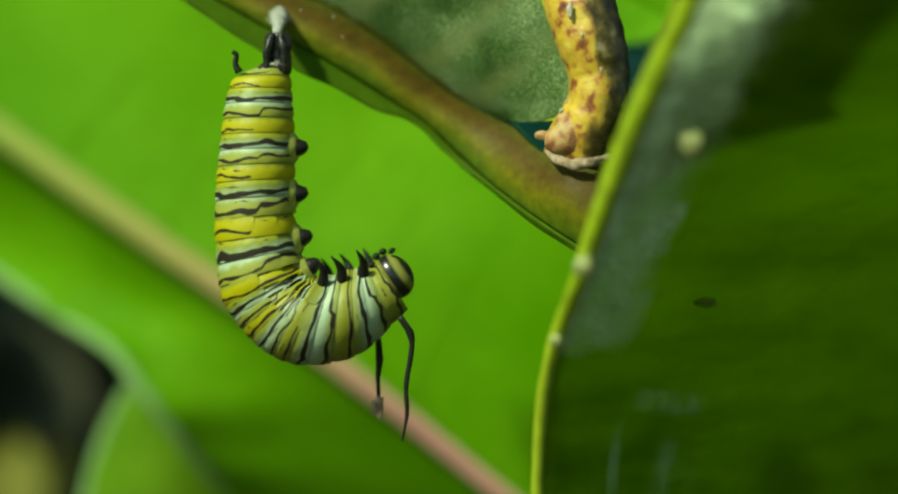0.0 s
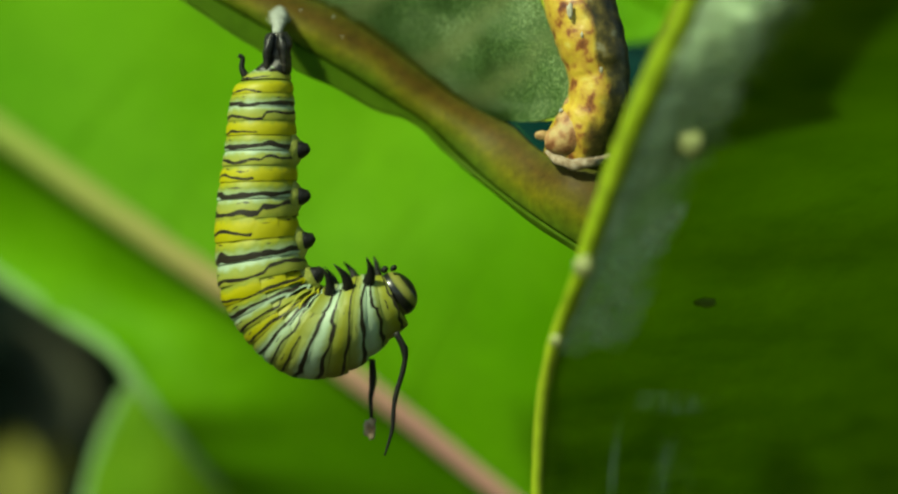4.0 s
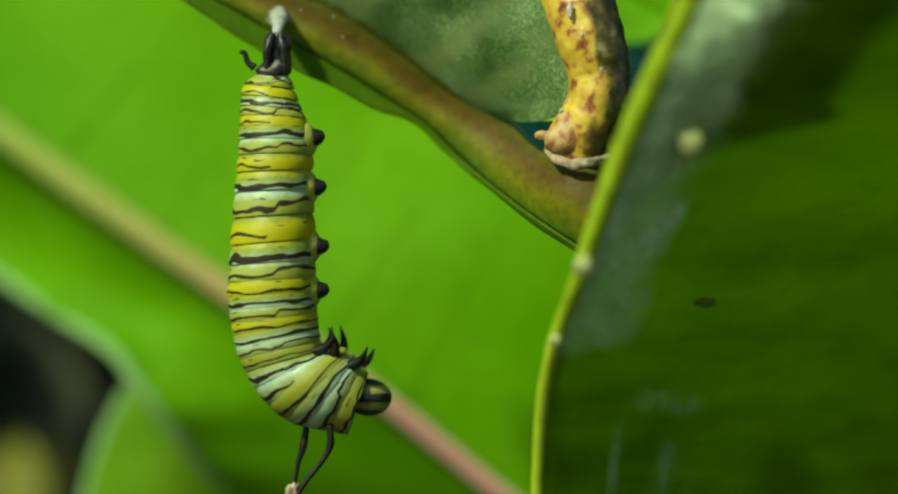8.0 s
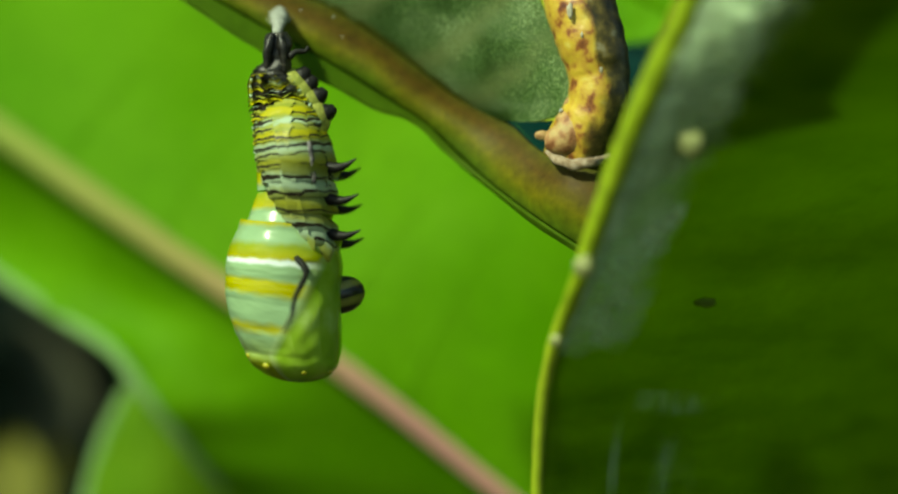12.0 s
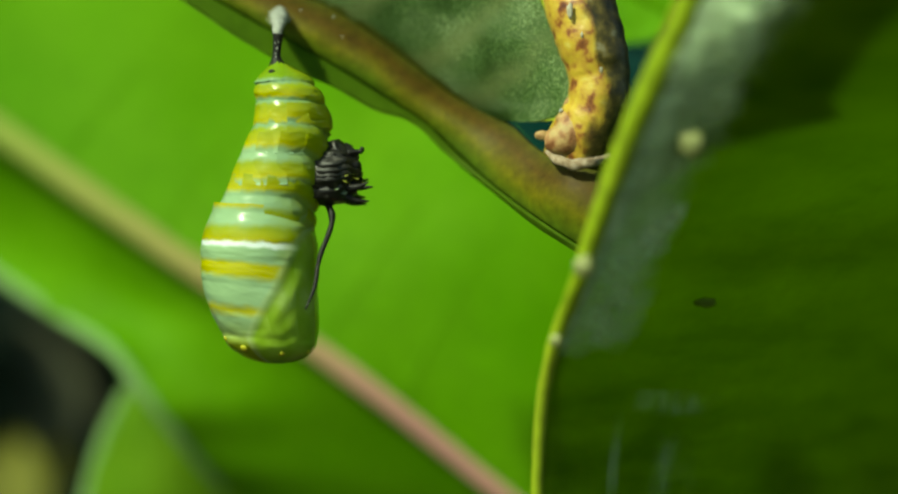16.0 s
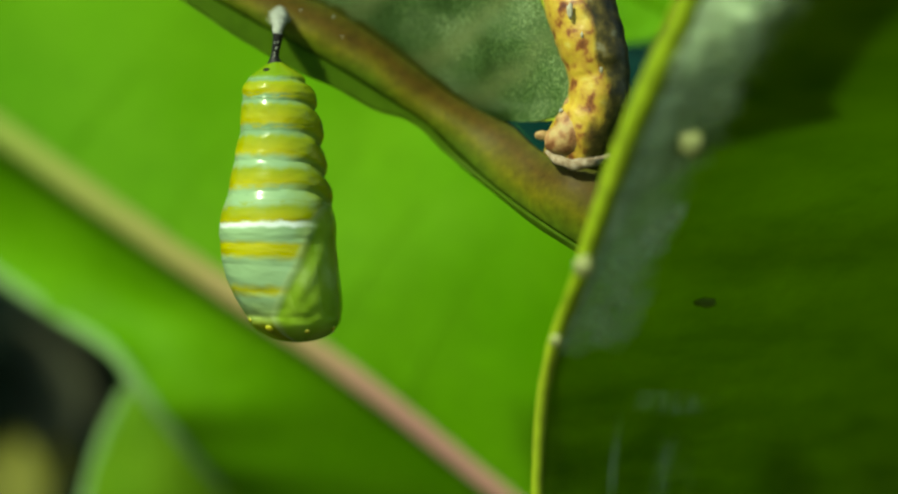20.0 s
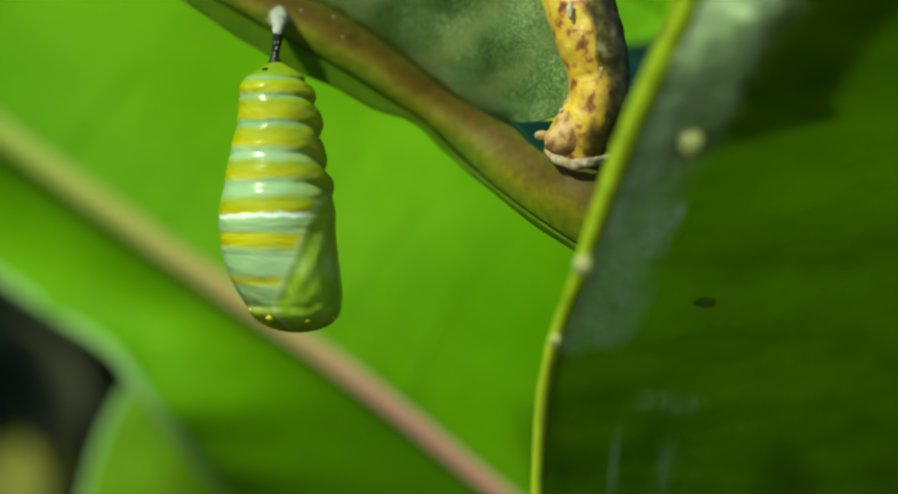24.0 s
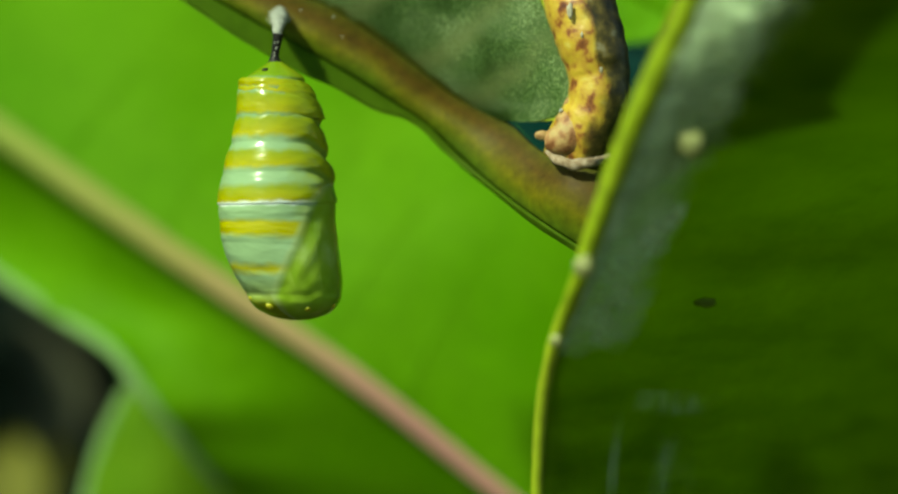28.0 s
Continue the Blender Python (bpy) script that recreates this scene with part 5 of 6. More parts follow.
def patch_mesh(name, local, n, m, attr_body, attr_edge, mat, normals=None):
    me = bpy.data.meshes.new(name)
    faces = [(i * (m + 1) + j, (i + 1) * (m + 1) + j, (i + 1) * (m + 1) + j + 1, i * (m + 1) + j + 1) for i in range(n) for j in range(m)]
    me.from_pydata([tuple(v) for v in local], [], faces)
    for nm, vals in (("body", attr_body), ("edge", attr_edge)):
        at = me.attributes.new(nm, "FLOAT_VECTOR", "POINT")
        at.data.foreach_set("vector", np.array(vals, dtype=np.float32).ravel())
    for p in me.polygons:
        p.use_smooth = True
    me.materials.append(mat)
    me.update()
    if normals is not None:
        me.normals_split_custom_set_from_vertices([tuple(v) for v in normals])
    return me


HANG = Vector((-16.8, 0, 20.7))  # where the silk pad holds the animal


def caterpillar():
    """The striped larva: overlapping patches of skin, head, legs and feelers, each moving with the body."""
    animal = thing("monarch_caterpillar", "striped yellow, black and white monarch caterpillar hanging from silk", "caterpillar", at=place(0, 0, 0))
    moving = []
    for i in range(1, 27):
        for k in range(SECTORS):
            mid = 360 / SECTORS * (k + 0.5)
            best = max((0, 8.5), key=lambda t: (surface(SKIN_RINGS, SKIN[t], i, mid) - surface(SKIN_RINGS, SKIN[t], i - 1, mid)).length)
            rows = SKIN[best]
            home = frame_at(SKIN_RINGS, rows, i, mid).inverted()
            n, m = 9, 7
            verts, body, edge, normals = [], [], [], []
            thick = {0: 0.15, 1: 0.10, 2: 0.065}[i % 3]
            reach = {0: 2.0, 1: 2.0, 2: -0.05}[i % 3]
            if i > 13:
                thick, reach = {0: 0.12, 1: 0.085, 2: 0.085}[i % 3], 2.0
            for a in range(n + 1):
                f = 1.45 * (1 - a / n)
                for b in range(m + 1):
                    g = (b / m - 0.5) * 2
                    ang = mid + g * 180 / SECTORS * 1.42
                    p = surface(SKIN_RINGS, rows, max(i - f, 0), ang)
                    centre = surface(SKIN_RINGS, rows, max(i - f, 0), 0).lerp(surface(SKIN_RINGS, rows, max(i - f, 0), 180), 0.5)
                    out = (p - centre).normalized()
                    dip = 0.10 * max(0, abs(g) * 1.42 - 1.0) / 0.42 + 0.28 * max(0, f - 0.8) - 0.10 * math.sin(math.pi * min(1, f))
                    verts.append((home @ (p - out * dip)) * MM)
                    body.append((i - f, math.cos(radians(ang)), math.sin(radians(ang))))
                    edge.append((f - (0.26 if i % 3 == 1 and math.cos(radians(ang)) > 0.12 else 0.0), thick, reach))
                    here = home @ frame_at(SKIN_RINGS, rows, max(i - f, 0.05), ang)
                    slope = 0.2 * math.cos(math.pi * min(1, f))
                    normals.append((here.col[2].to_3d() + here.col[1].to_3d() * slope).normalized())
            ob = new("skin_patch", patch_mesh("skin_patch", verts, n, m, body, edge, MAT_SKIN, normals))
            ob.parent = animal
            moving.append((ob, i, mid, 0.0, True, None))
    # feet: false legs with dark pads, true legs with claws
    for q in (6, 9, 11.4, 14):
        for ang in (-9, 24):
            base = ball(1.9 * MM, (0, 0, 0), (0.9, 1.05, 0.88), 20, 14)
            foot = part("proleg", base, MAT_PALE, animal, "stubby proleg")
            pad = tube([Vector((0, 0, 0.7 * MM)), Vector((0, 0, 1.3 * MM)), Vector((0, -0.1 * MM, 1.9 * MM)), Vector((0, -0.25 * MM, 2.35 * MM))], [0.9 * MM, 0.95 * MM, 0.75 * MM, 0.4 * MM], 14, 14, 1.0, 0.25)
            part("pad", pad, MAT_BLACK, foot, "black gripping pad")
            moving.append((foot, q, ang, -1.05, False, None))
    for q in (20.2, 22.3, 24.3):
        for ang in (-34, 34):
            leg = tube([Vector((0, 0, -0.6 * MM)), Vector((0, 0.2 * MM, 0.9 * MM)), Vector((0, 0.1 * MM, 1.8 * MM)), Vector((0, -0.45 * MM, 3.0 * MM))], [0.7 * MM, 0.5 * MM, 0.33 * MM, 0.06 * MM], 14, 9, 1.0, 0.1)
            ob = part("leg", leg, MAT_BLACK, animal, "black jointed leg")
            moving.append((ob, q + (0.22 if ang > 0 else -0.22), ang, -0.1, False, None))
    for q in np.arange(6.5, 21, 1.0):
        strip = tube([Vector((0, -0.95 * MM, 0)), Vector((0.05 * MM, 0, 0.08 * MM)), Vector((0, 0.95 * MM, 0))], [0.22 * MM, 0.3 * MM, 0.22 * MM], 8, 6, 0.5, 0.25)
        ob = part("tracheal_thread", strip, MAT_THREAD, animal, "grey air tube showing along the side")
        moving.append((ob, float(q), -62, None, False, None))
    for q in (1.5, 4, 7, 10, 13, 17, 20, 24):
        size = min(2.9, 0.92 * min((surface(SKIN_RINGS, SKIN[w], q, 0) - surface(SKIN_RINGS, SKIN[w], q, 180)).length / 2 for w in SKIN if w < 14))
        lump = ball(size * MM, (0, 0, 0), (1.0, 1.0, 0.5), 26, 16)
        for v in lump.verts:
            v.co *= 1 + 0.22 * noise.noise(v.co * 1500) + 0.14 * noise.noise(v.co * 3500)
        ob = part("gathered_fold", lump, MAT_FOLD, animal, "dark wrinkled inner skin")
        moving.append((ob, q, None, 0.0, False, None))
    return animal, moving


def head_rows():
    """Seconds, head centre across and up, its depth, and the way the face points, in degrees from straight up."""
    return [(0, -5.6, 0, -2.41, -35), (1, -5.6, 0, -2.41, -35), (1.5, -3.92, 0, -1.51, -38), (2, -5.54, 0, -2.74, -38), (3, -5.49, 0, -3.64, -36), (5.5, -5.04, 0, -4.76, -42), (7, -4.93, 0, -4.65, -42), (7.5, -8.29, 0, -14.39, -88),
            (8.5, -8.4, 0, -14.62, -88), (9.5, -8.74, 0, -14.95, -92), (10, -9.97, 0, -14.5, -95), (10.5, -11, 0.5, -12.57, -98), (11, -11.36, 1, -10.63, -100), (11.5, -11.24, 1, -8.66, -105), (12, -11.02, 1, -4.72, -105), (12.5, -10.86, 0, 0.9, -105),
            (14.5, -11.38, -1, 13.16, -110), (15, -11.66, -1, 12.21, -120), (15.25, -11.38, -1, 12.61, -120), (15.5, -13.33, -1, 11.32, -130), (15.75, -11.49, -1, 12.44, -120), (15.9, -10.71, -1, 12.05, -120), (16, -11.31, 2.5, 6.39, -120)]


def feeler_rows(which):
    """Seconds, root of the feeler across, deep and up, and its lean from the vertical in degrees."""
    if which == 0:
        return [(0, -4.77, -2.2, -6.77, -3), (1, -4.77, -2.2, -6.77, -3), (1.5, -3.77, -2.2, -6.49, 1), (2, -4.72, -2.2, -7.49, -3), (3, -5.11, -2.2, -7.94, 1), (5.5, -5.22, -2.2, -8.83, 4), (7, -5.22, -2.2, -9.05, 4), (7.5, -10.98, -2.5, -17.41, 28), (8.5, -11.75, -2.5, -16.69, 20), (9.5, -12.81, -3.5, -16.07, 8),
                (10, -13.82, -5.2, -14.2, 8), (10.5, -16.1, -5.5, -9.25, 3), (11, -13.08, -5.6, -7.06, 8), (11.5, -13.62, -5.8, -4.05, 2), (12, -14.55, -5.8, -1.04, 2), (12.5, -14.88, -5.8, 3.88, 4), (14.5, -16.7, -4.8, 14.61, 2), (15, -10.11, -2, 13.39, -12), (15.5, -12, -2, 11.28, -8), (15.75, -10.22, -2, 13.11, -12), (15.9, -10.54, -1, 12.05, -5), (16, -12.18, -0.5, 4.81, 6)]
    return [(0, -7, 2, -8.98, 0), (1, -7, 2, -8.98, 0), (1.5, -5.76, 2, -8.98, 0), (2, -7, 2, -9.31, 2), (3, -7.23, 2, -10.39, 2), (5.5, -8.13, 2, -11.23, 0), (7, -8.13, 2, -11.23, 0), (7.5, -13.94, 0, -17.58, 12), (8.5, -13.94, 0, -16.74, 12), (9.5, -17.62, -1, -15.28, 0),
            (10, -18.68, -1, -14.45, 0), (10.5, -20.06, -0.5, -12.24, 2), (11, -20.39, 3.5, -9.03, 4), (11.5, -20.22, 5, -6.23, 2), (12, -19.73, 6, -2.24, 0), (12.5, -19.23, 7, 5.82, 0), (14.5, -18.51, 5, 16.62, 0), (15, -18.01, 6, 17.26, -5), (15.5, -16.22, 5, 13.77, 0), (15.75, -17.43, 6, 16.12, 0), (15.9, -12.7, 3, 13.66, -5), (16, -14.68, 8, 6.13, 3)]


def fall_rows():
    """Where the middle of the shed skin drops to, and its turn."""
    return [(16, -11.54, 0, 7.06, 0), (16.1, -11.01, 6, 7.51, 10), (16.2, -11.21, 8, 6.3, 0), (16.3, -22.25, 12, -2.88, -40), (16.4, -21.06, 0, -8.9, -70), (16.5, -21.11, -2, -34.39, -80)]


MAT_PALE = mottled("proleg_skin", [(0.3, (0.30, 0.34, 0.05)), (0.7, (0.48, 0.50, 0.12))], 500, 0.4)


def extras(animal):
    """Head, feelers and claspers, keyed on their own rows."""
    bm = ball(2.0 * MM, (-0.1 * MM, 0, -0.5 * MM), (0.92, 0.95, 1.15), 28, 20)
    head = part("head", bm, MAT_HEAD, animal, "rounded black and yellow striped head")
    for s in (-1, 1):
        part("eye_patch", ball(0.4 * MM, (1.2 * s * MM, -1.0 * MM, 1.65 * MM), (1, 1, 0.7)), MAT_BLACK, head, "cluster of tiny black eyes")
        part("jaw", ball(0.5 * MM, (0.4 * s * MM, 0, 2.1 * MM), (0.8, 1.2, 0.7)), MAT_BLACK, head, "black jaw")
    feelers = []
    z = Vector((0, 0, -MM))
    shape = [Vector((0, 0, 0)), Vector((0.9, 0, -1.6)) * MM, Vector((1.0, 0, -3.2)) * MM, Vector((0.3, 0, -6.5)) * MM, Vector((0.2, 0, -9.5)) * MM, Vector((-0.4, 0, -12)) * MM]
    feelers.append(part("feeler", tube(shape, [0.3 * MM, 0.36 * MM, 0.28 * MM, 0.24 * MM, 0.2 * MM, 0.1 * MM], 30, 9, 1.0, 0.25), MAT_BLACK, animal, "long black wilted feeler"))
    shape = [Vector((0, 0, 0)), Vector((0.15, 0, -2)) * MM, Vector((0.0, 0, -4)) * MM, Vector((0.1, 0, -6.2)) * MM]
    second = part("feeler", tube(shape, [0.3 * MM, 0.4 * MM, 0.22 * MM, 0.18 * MM], 24, 9, 1.0, 0.25), MAT_BLACK, animal, "black feeler with a pale scrap at its tip")
    part("scrap", ball(0.65 * MM, (0.1 * MM, 0, -6.8 * MM), (0.9, 0.8, 1.3), 20, 14, 0.9), MAT_CALLUS, second, "pale shrivelled scrap")
    feelers.append(second)
    clasp = part("clasper", tube([Vector((0, 0, 0.2)) * MM, Vector((0.1, 0, -1.0)) * MM, Vector((-0.1, 0, -2.4)) * MM, Vector((-0.2, 0, -3.6)) * MM, Vector((-0.3, 0.2, -4.6)) * MM], [0.9 * MM, 1.45 * MM, 1.35 * MM, 1.7 * MM, 1.0 * MM], 26, 16, 0.9, 0.45), MAT_FOLD, animal, "wrinkled black rear claspers")
    for s in (-0.8, 0.7):
        part("fold", tube([Vector((0.5 * s, -0.95, 0.1)) * MM, Vector((0.9 * s, -1.3, -1.4)) * MM, Vector((1.2 * s, -1.1, -3.9)) * MM], [0.25 * MM, 0.5 * MM, 0.2 * MM], 12, 8, 1, 0.5), MAT_FOLD, clasp, "dark skin fold")
    tail = part("tail_feeler", tube([Vector((0, 0, 0)), Vector((-0.4, 0, 0.8)) * MM, Vector((-0.3, 0, 1.7)) * MM, Vector((-0.7, 0, 2.0)) * MM], [0.4 * MM, 0.28 * MM, 0.24 * MM, 0.22 * MM], 14, 8, 1, 0.2), MAT_BLACK, animal, "short black rear feeler")
    return head, feelers, clasp, tail


def wing_reach(q, cosine):
    """How far a point lies inside the edge of the wing cases; below 0 on the ringed back."""
    edge = float(np.interp(q, [0, 5, 5.5, 6, 7, 8, 9, 10, 11, 12], [2.5, 1.6, 0.8, 0.60, 0.46, 0.28, -0.02, -0.4, -0.3, 0.0]))
    return cosine - edge


def wing_share(q, cosine):
    return min(1, max(0, wing_reach(q, cosine) / 0.5 + 0.5))


def lowered(q, c):
    """The ring at q, with its joints running lower on the belly than on the back."""
    return q - 0.13 * min(q, 4.2) * max(0.0, c) ** 6 * min(1, max(0, 6.5 - q))


def bell(x, wide):
    return math.exp(-(x / wide) ** 2)


def pupa_shape(rows, q, ang):
    """The finished chrysalis: rounded rings on the back, lobed ones on the belly, wing cases with raised seams below."""
    p = surface(PUPA_RINGS, rows, q, ang)
    mid = surface(PUPA_RINGS, rows, q, 0).lerp(surface(PUPA_RINGS, rows, q, 180), 0.5)
    c, sn = math.cos(radians(ang)), math.sin(radians(ang))
    r = lowered(q, c)
    f = r - math.floor(r)
    w = wing_share(q, c)
    reach = wing_reach(q, c)
    lobe = (1 - abs(2 * f - 1) ** 2.4) if r < 6 else (1 - (2 * f - 1) ** 2)
    swell = lobe * ((0.13 + 0.42 * max(0, c) ** 1.5) if q < 6 else 0.07) * (1 - w) - 0.12
    swell += (1 - w) * (0.07 * noise.noise(Vector((q * 3.5, c * 2.2, sn * 2.2))) + 0.03 * noise.noise(Vector((q * 9, c * 5, sn * 5))))
    swell += 0.08 * w
    # seams of the wing case, the feeler and the legs folded along it
    seams = 0.08 * bell(reach - 0.02, 0.10) - 0.02 * bell(reach - 0.2, 0.08) + 0.05 * bell(reach - 0.36, 0.09) - 0.03 * bell(reach - 0.55, 0.08)
    swell += seams * min(1, max(0, q - 5.6)) * min(1, max(0.25, 10.2 - q))
    swell += w * (0.10 * noise.noise(Vector((q * 0.8, c * 2, sn * 2))) + 0.045 * noise.noise(Vector((q * 2.2, c * 4, sn * 4))))
    # dented head end
    swell += bell(q - 10.2, 0.9) * 0.09 * noise.noise(Vector((q * 2.6, c * 3.4 + 4, sn * 3.4)))
    swell *= min(1, q * 1.2, (12 - q) * 1.5)
    return p + (p - mid).normalized() * swell


SHELL = []  # plates of the wing cases and head, stiff as one once the skin is off


def shell_frame(rows):
    """Place and turn of the stiff lower shell as a whole."""
    top = Vector(((rows[6][0] + rows[6][2]) / 2, 0, (rows[6][1] + rows[6][3]) / 2))
    tip = Vector(((rows[12][0] + rows[12][2]) / 2, 0, (rows[12][1] + rows[12][3]) / 2))
    across = Vector((rows[8][2] - rows[8][0], 0, rows[8][3] - rows[8][1])).normalized()
    y = (tip - top).normalized()
    x = (across + (across - y * across.dot(y))).normalized()
    x = (x - y * x.dot(y)).normalized()
    z = x.cross(y)
    p = top.lerp(tip, 0.6)
    return Matrix(((x.x, y.x, z.x, p.x), (x.y, y.y, z.y, p.y), (x.z, y.z, z.z, p.z), (0, 0, 0, 1)))


def chrysalis():
    """The pupa: ring plates that swell out of the splitting skin and settle to their final fit."""
    animal = thing("monarch_chrysalis", "glossy yellow-green banded monarch chrysalis hanging by a black stalk", "chrysalis", at=place(0, 0, 0))
    rows = SETTLED
    moving = []
    step = 360 / SECTORS
    for k in range(SECTORS):
        mid = step * k
        # seven rings of the abdomen, then the long shells of wing cases and head
        bounds = [0, 1, 2, 3, 4, 5, 6, 12]
        for low, i in zip(bounds, bounds[1:]):
            at_q = (low + i) / 2
            home = frame_at(PUPA_RINGS, rows, at_q, mid).inverted()
            n, m = (24, 12) if i < 7 else (72, 12)
            verts, body, edge, normals = [], [], [], []
            for a in range(n + 1):
                lap = 0.7 if i < 7 else 1.3
                f = low - lap + (i - low + lap + 0.02) * a / n
                q = min(max(f, 0.0), 12.0)
                over = max(0, low - f)
                for b in range(m + 1):
                    g = (b / m - 0.5) * 2 * 1.3
                    ang = mid + g * step / 2
                    p = pupa_shape(rows, q, ang)
                    centre = surface(PUPA_RINGS, rows, q, 0).lerp(surface(PUPA_RINGS, rows, q, 180), 0.5)
                    e = 0.04
                    du = pupa_shape(rows, min(q + e, 12), ang) - pupa_shape(rows, max(q - e, 0), ang)
                    dv = pupa_shape(rows, q, ang + 1) - pupa_shape(rows, q, ang - 1)
                    nn = dv.cross(du)
                    out = (p - centre)
                    if nn.length < 1e-9:
                        nn = out if out.length > 1e-9 else Vector((0, 0, -1))
                    nn.normalize()
                    if nn.dot(out) < 0:
                        nn = -nn
                    sink = (0.28 if i < 7 else 0.16) * over + 0.12 * max(0, abs(g) - 1.0) / 0.3
                    verts.append((home @ (p - nn * sink)) * MM)
                    normals.append(home.to_3x3() @ nn)
                    body.append((lowered(q, math.cos(radians(ang))), math.cos(radians(ang)), math.sin(radians(ang))))
                    edge.append((0.5 + wing_reach(q, math.cos(radians(ang))), 0, 0))
            ob = new("ring_plate", patch_mesh("ring_plate", verts, n, m, body, edge, MAT_PUPA, normals))
            ob.parent = animal
            moving.append((ob, at_q, mid))
            if i == 12:
                SHELL.append(ob)
    for q, ang, r in ((10.6, 236, 0.42), (10.75, 290, 0.3), (10.2, 205, 0.26), (10.6, 335, 0.28)):
        ob = part("gold_spot", ball(r * MM, scale=(1, 1, 0.5)), MAT_GOLD, animal, "raised golden dot")
        moving.append((ob, q, ang))
    ob = part("dark_spot", ball(0.3 * MM, scale=(1.2, 0.8, 0.6)), MAT_BLACK, animal, "small black dot")
    moving.append((ob, 0.5, 245))
    stalk = part("stalk", tube([Vector((0.1, 0, 0.2)) * MM, Vector((0, 0, -0.8)) * MM, Vector((-0.1, 0, -2.0)) * MM, Vector((-0.1, 0, -2.9)) * MM], [0.55 * MM, 0.42 * MM, 0.40 * MM, 0.85 * MM], 20, 12, 1, 0.15), MAT_BLACK, animal, "black stalk flecked with white")
    rng = random.Random(8)
    for k in range(7):
        part("fleck", ball(0.07 * MM, (rng.uniform(-0.2, 0.15) * MM, -0.43 * MM, -rng.uniform(0.2, 2.4) * MM), (1, 0.5, 2), 8, 5), MAT_SILK, stalk, "white fleck")
    return animal, moving, stalk


def silk_pad():
    bm = tube(line((-17.17, 8, 23.41), (-16.87, 3.5, 22.43), (-16.78, 0.5, 21.49), (-16.79, -0.1, 20.6)), [1.01 * MM, 0.78 * MM, 0.56 * MM, 0.45 * MM], 30, 18, 0.8, 0.25)
    pad = tagged(part("silk_pad", bm, MAT_SILK), "tuft of white silk spun on the leaf midrib", "silk pad")
    for a, b in (((-16.58, 0, 21.67), (-15.73, 9, 23.38)), ((-16.8, 0, 21.56), (-18.57, 9, 23.27)), ((-16.98, 1, 22.1), (-18.22, 9, 24.08))):
        p, q = place(*a), place(*b)
        part("silk_thread", tube([p, p.lerp(q, 0.5) + Vector((0, 0, -0.0002)), q], [0.05 * MM, 0.04 * MM, 0.03 * MM], 8, 5), MAT_SILK, pad, "fine silk thread")


silk_pad()
LARVA, LARVA_PARTS = caterpillar()
HEAD, FEELERS, CLASPER, TAIL = extras(LARVA)
PUPA_BODY, PUPA_PARTS, STALK = chrysalis()


# ---- movement ----
def fallen():
    """Poses, in millimetres, that carry the shed skin from where it lets go down to the soil."""
    rows = fall_rows()
    t0, x0, y0, z0, a0 = rows[0]
    out = []
    for t, x, y, z, a in rows[1:] + [(16.7, -20, -4, -330, -110), (16.9, -18, -5, -590, -150), (28.0, -18, -5, -590, -150)]:
        out.append((t, Matrix.Translation((x, y, z)) @ pose(0, 0, 0, 0, a, 0) @ Matrix.Translation((-x0, 0, -z0))))
    return out


def tip_out(t):
    """Degrees by which the wilted feelers swing towards the camera."""
    return float(np.interp(t, [9.5, 10.5, 12.5, 14.5, 15.75, 16.0], [0, -58, -55, -48, -46, -25]))


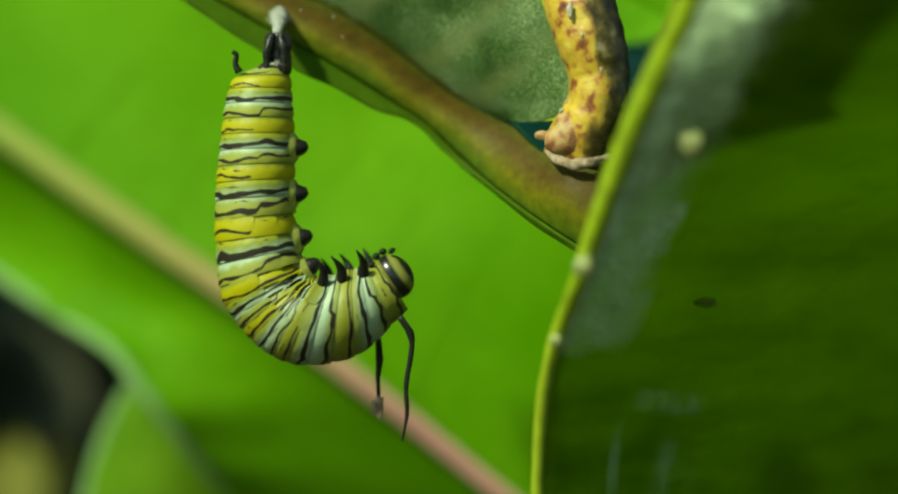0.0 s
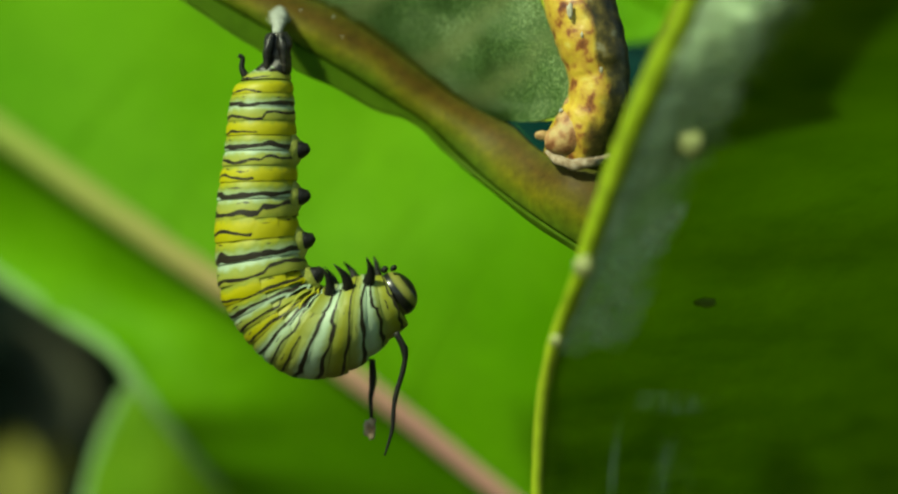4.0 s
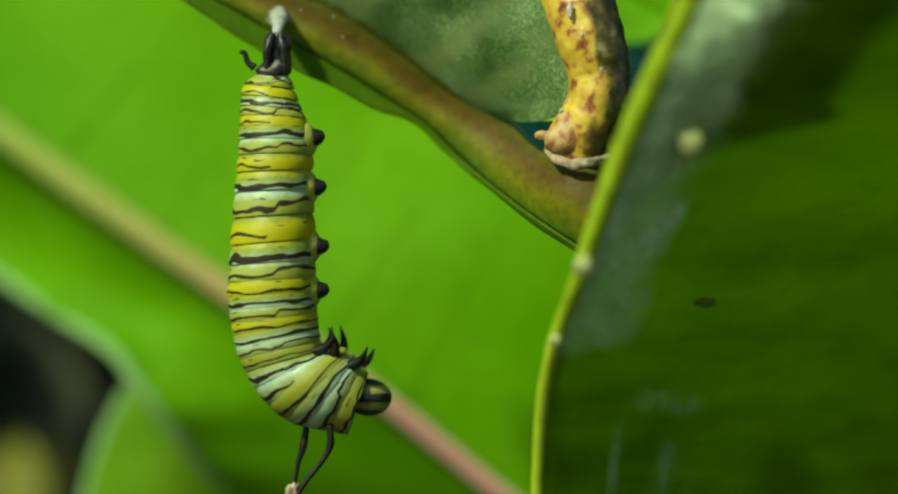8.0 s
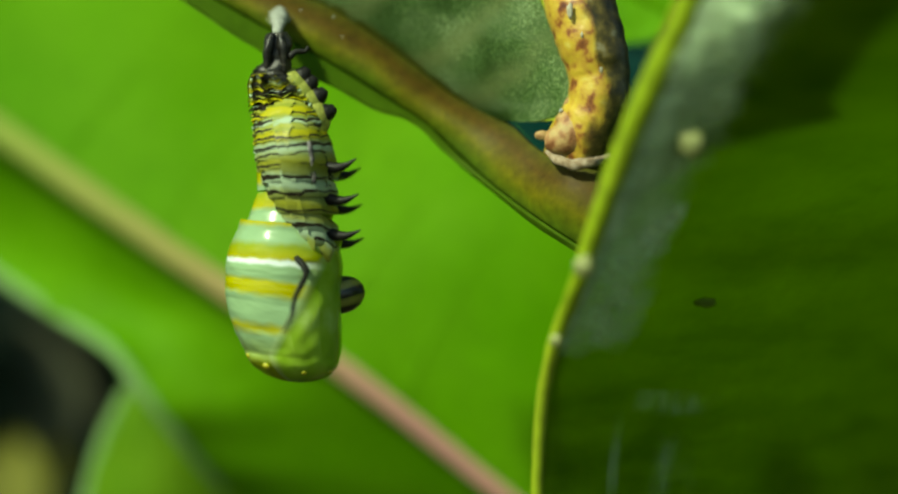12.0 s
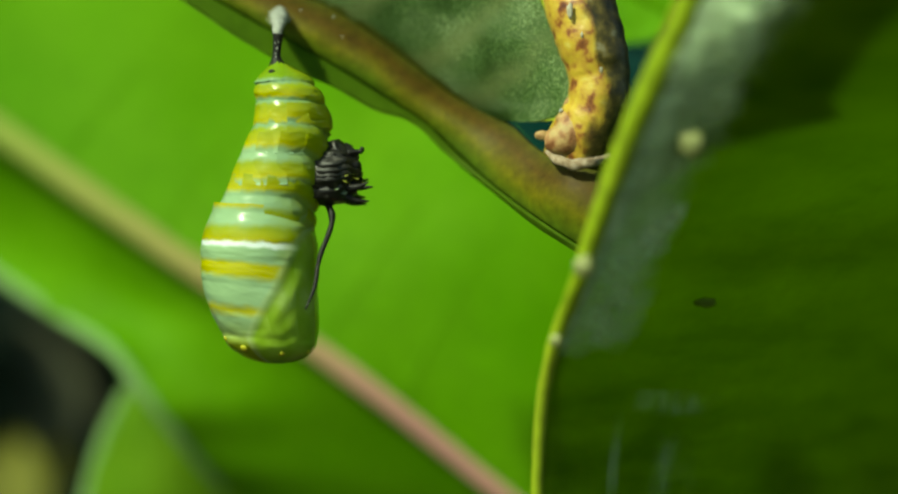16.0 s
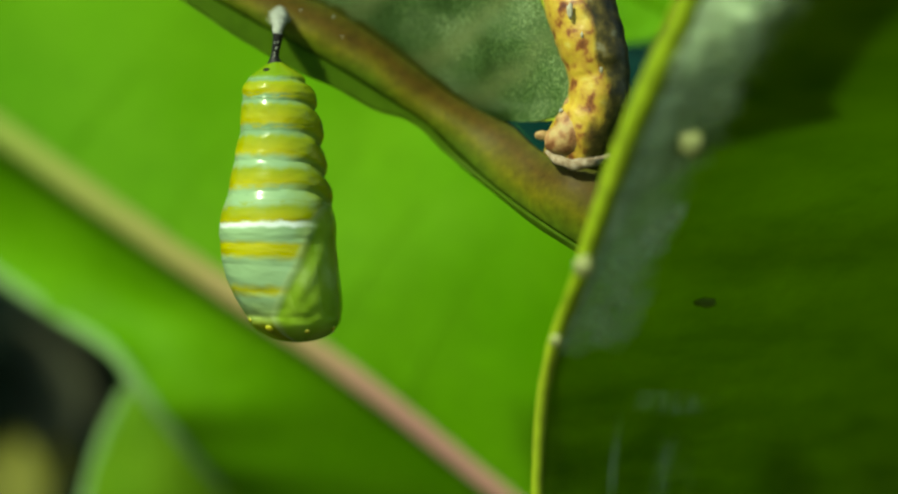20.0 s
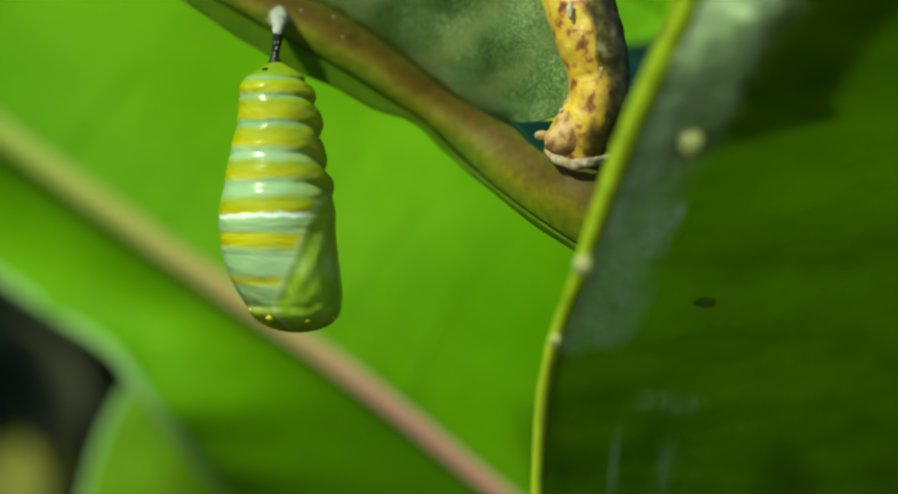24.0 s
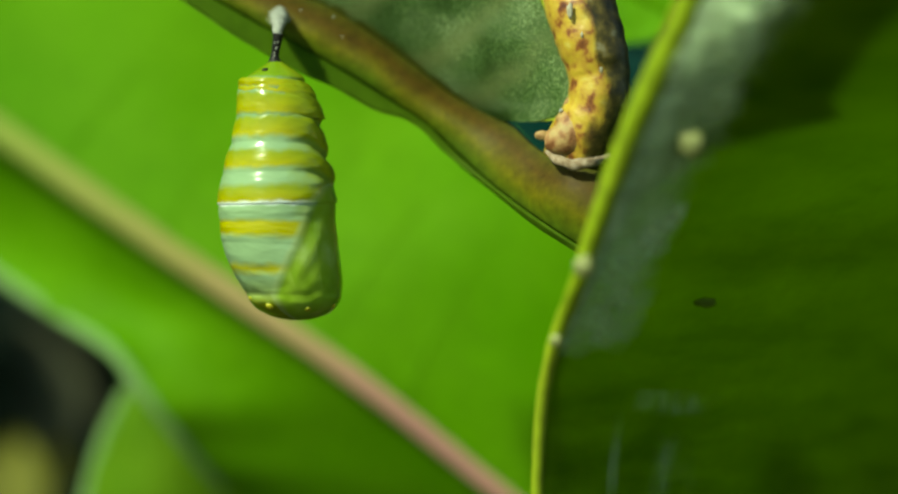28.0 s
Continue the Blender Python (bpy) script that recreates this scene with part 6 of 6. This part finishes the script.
def motions():
    falls = fallen()
    times = sorted(SKIN)
    rng = random.Random(11)
    for ob, q, ang, lift, is_patch, extra in LARVA_PARTS:
        rows = []
        jx, jz, jt = rng.uniform(-1, 1), rng.uniform(-1, 1), rng.uniform(-1, 1)
        for t in times:
            if ang is None:
                a, b = surface(SKIN_RINGS, SKIN[t], q, 0), surface(SKIN_RINGS, SKIN[t], q, 180)
                m = Matrix.Translation((a + b) / 2) @ pose(0, 0, 0, 0, math.degrees(math.atan2(b.z - a.z, a.x - b.x)), 0)
                rows.append((t, to_metres(m)))
                continue
            m = frame_at(SKIN_RINGS, SKIN[t], q, ang, skin_depth(t, q))
            crumple = float(np.interp(t, [9, 12.5, 14.5], [0, 0.12, 1]))
            if is_patch:
                m = m @ pose(0, 0, -0.8 * crumple, tuck(t, q, ang) * (1 + 0.12 * jt * crumple), 9 * jx * crumple, 9 * jz * crumple)
            elif lift is None:
                out = float(np.interp(t, [7.2, 8.8, 12.5, 14.5], [-1.3, 0.0, 0.0, -1.0]))
                if tuck(t, q, ang) > 10:
                    out = -1.4
                m = m @ pose(0, 0, out)
            else:
                m = m @ pose(0, 0, lift, 18 * jx * crumple, 20 * jz * crumple, 0)
            rows.append((t, to_metres(m)))
        last = rows[-1][1].copy()
        last.translation = last.translation / MM
        for t, g in falls:
            rows.append((t, to_metres(g @ last)))
        walk(ob, rows)
    for ob, table, spin in ((HEAD, head_rows(), True), (FEELERS[0], feeler_rows(0), False), (FEELERS[1], feeler_rows(1), False)):
        rows = [(t, pose(x, y, z, 0 if spin else tip_out(t), a, 0)) for t, x, y, z, a in table]
        rows += [(t, g @ rows[-1][1]) for t, g in falls]
        walk(ob, [(t, to_metres(m)) for t, m in rows])
    rows = [(t, pose(HANG.x, -0.4, HANG.z)) for t in (0, 15.75)] + [(15.9, pose(-12.43, 0, 18.98, 0, -15, 0)), (16.0, pose(-11.65, 0, 10.14, 0, -8, 0))]
    rows += [(t, g @ rows[-1][1]) for t, g in falls]
    walk(CLASPER, [(t, to_metres(m)) for t, m in rows])
    rows = [(0, pose(-20.45, -0.5, 17.05)), (3, pose(-19.9, -0.5, 16.77)), (7, pose(-19.39, -0.5, 16.6)), (8, pose(-18.95, -0.5, 17.49, 0, -25, 0)), (8.5, pose(-18.95, -0.5, 17.49, 0, -55, 0)), (9.5, pose(-18.78, -0.5, 17.49, 0, -10, 0)),
            (10.5, pose(-18.55, -0.5, 18.05, 0, 0, 0)), (11, pose(-15.81, -1.5, 18.54, 0, 70, 0)), (12.5, pose(-15.53, -1.5, 18.42, 0, 80, 0)), (14.5, pose(-15.53, -1.5, 18.7, 0, 80, 0)), (15.75, pose(-13.58, -1.5, 18.15, 0, 80, 0)), (16.0, pose(-10.26, -1, 8.7, 0, 80, 0))]
    rows += [(t, g @ rows[-1][1]) for t, g in falls]
    walk(TAIL, [(t, to_metres(m)) for t, m in rows])
    for ob, q, ang in PUPA_PARTS:
        rows = []
        final = shell_frame(SETTLED).inverted() @ frame_at(PUPA_RINGS, SETTLED, q, ang)
        for t in sorted(PUPA):
            m = frame_at(PUPA_RINGS, PUPA[t], q, ang)
            if (ob in SHELL or q > 6) and t > 11.2:
                m = shell_frame(PUPA[t]) @ final
            elif ob in SHELL and t < 9.4:
                # folded flat in the middle of the larva
                low = Vector([min(v.co[k] for v in ob.data.vertices) for k in range(3)])
                high = Vector([max(v.co[k] for v in ob.data.vertices) for k in range(3)])
                m = m @ Matrix.Translation((low + high) / -2 / MM)
            rows.append((t, to_metres(m)))
        walk(ob, rows)
    hold = Vector((-16.8, 0, 20.66,))
    rows = []
    for t in sorted(PUPA):
        if t < 12:
            continue
        r = PUPA[t][0]
        d = Vector(((r[0] + r[2]) / 2, 0, (r[1] + r[3]) / 2)) - hold
        lean = math.degrees(math.atan2(-d.x, -d.z))
        rows.append((t, to_metres(pose(hold.x, 0, hold.z, 0, lean, 0))))
    walk(STALK, [(0, rows[0][1])] + rows)


motions()
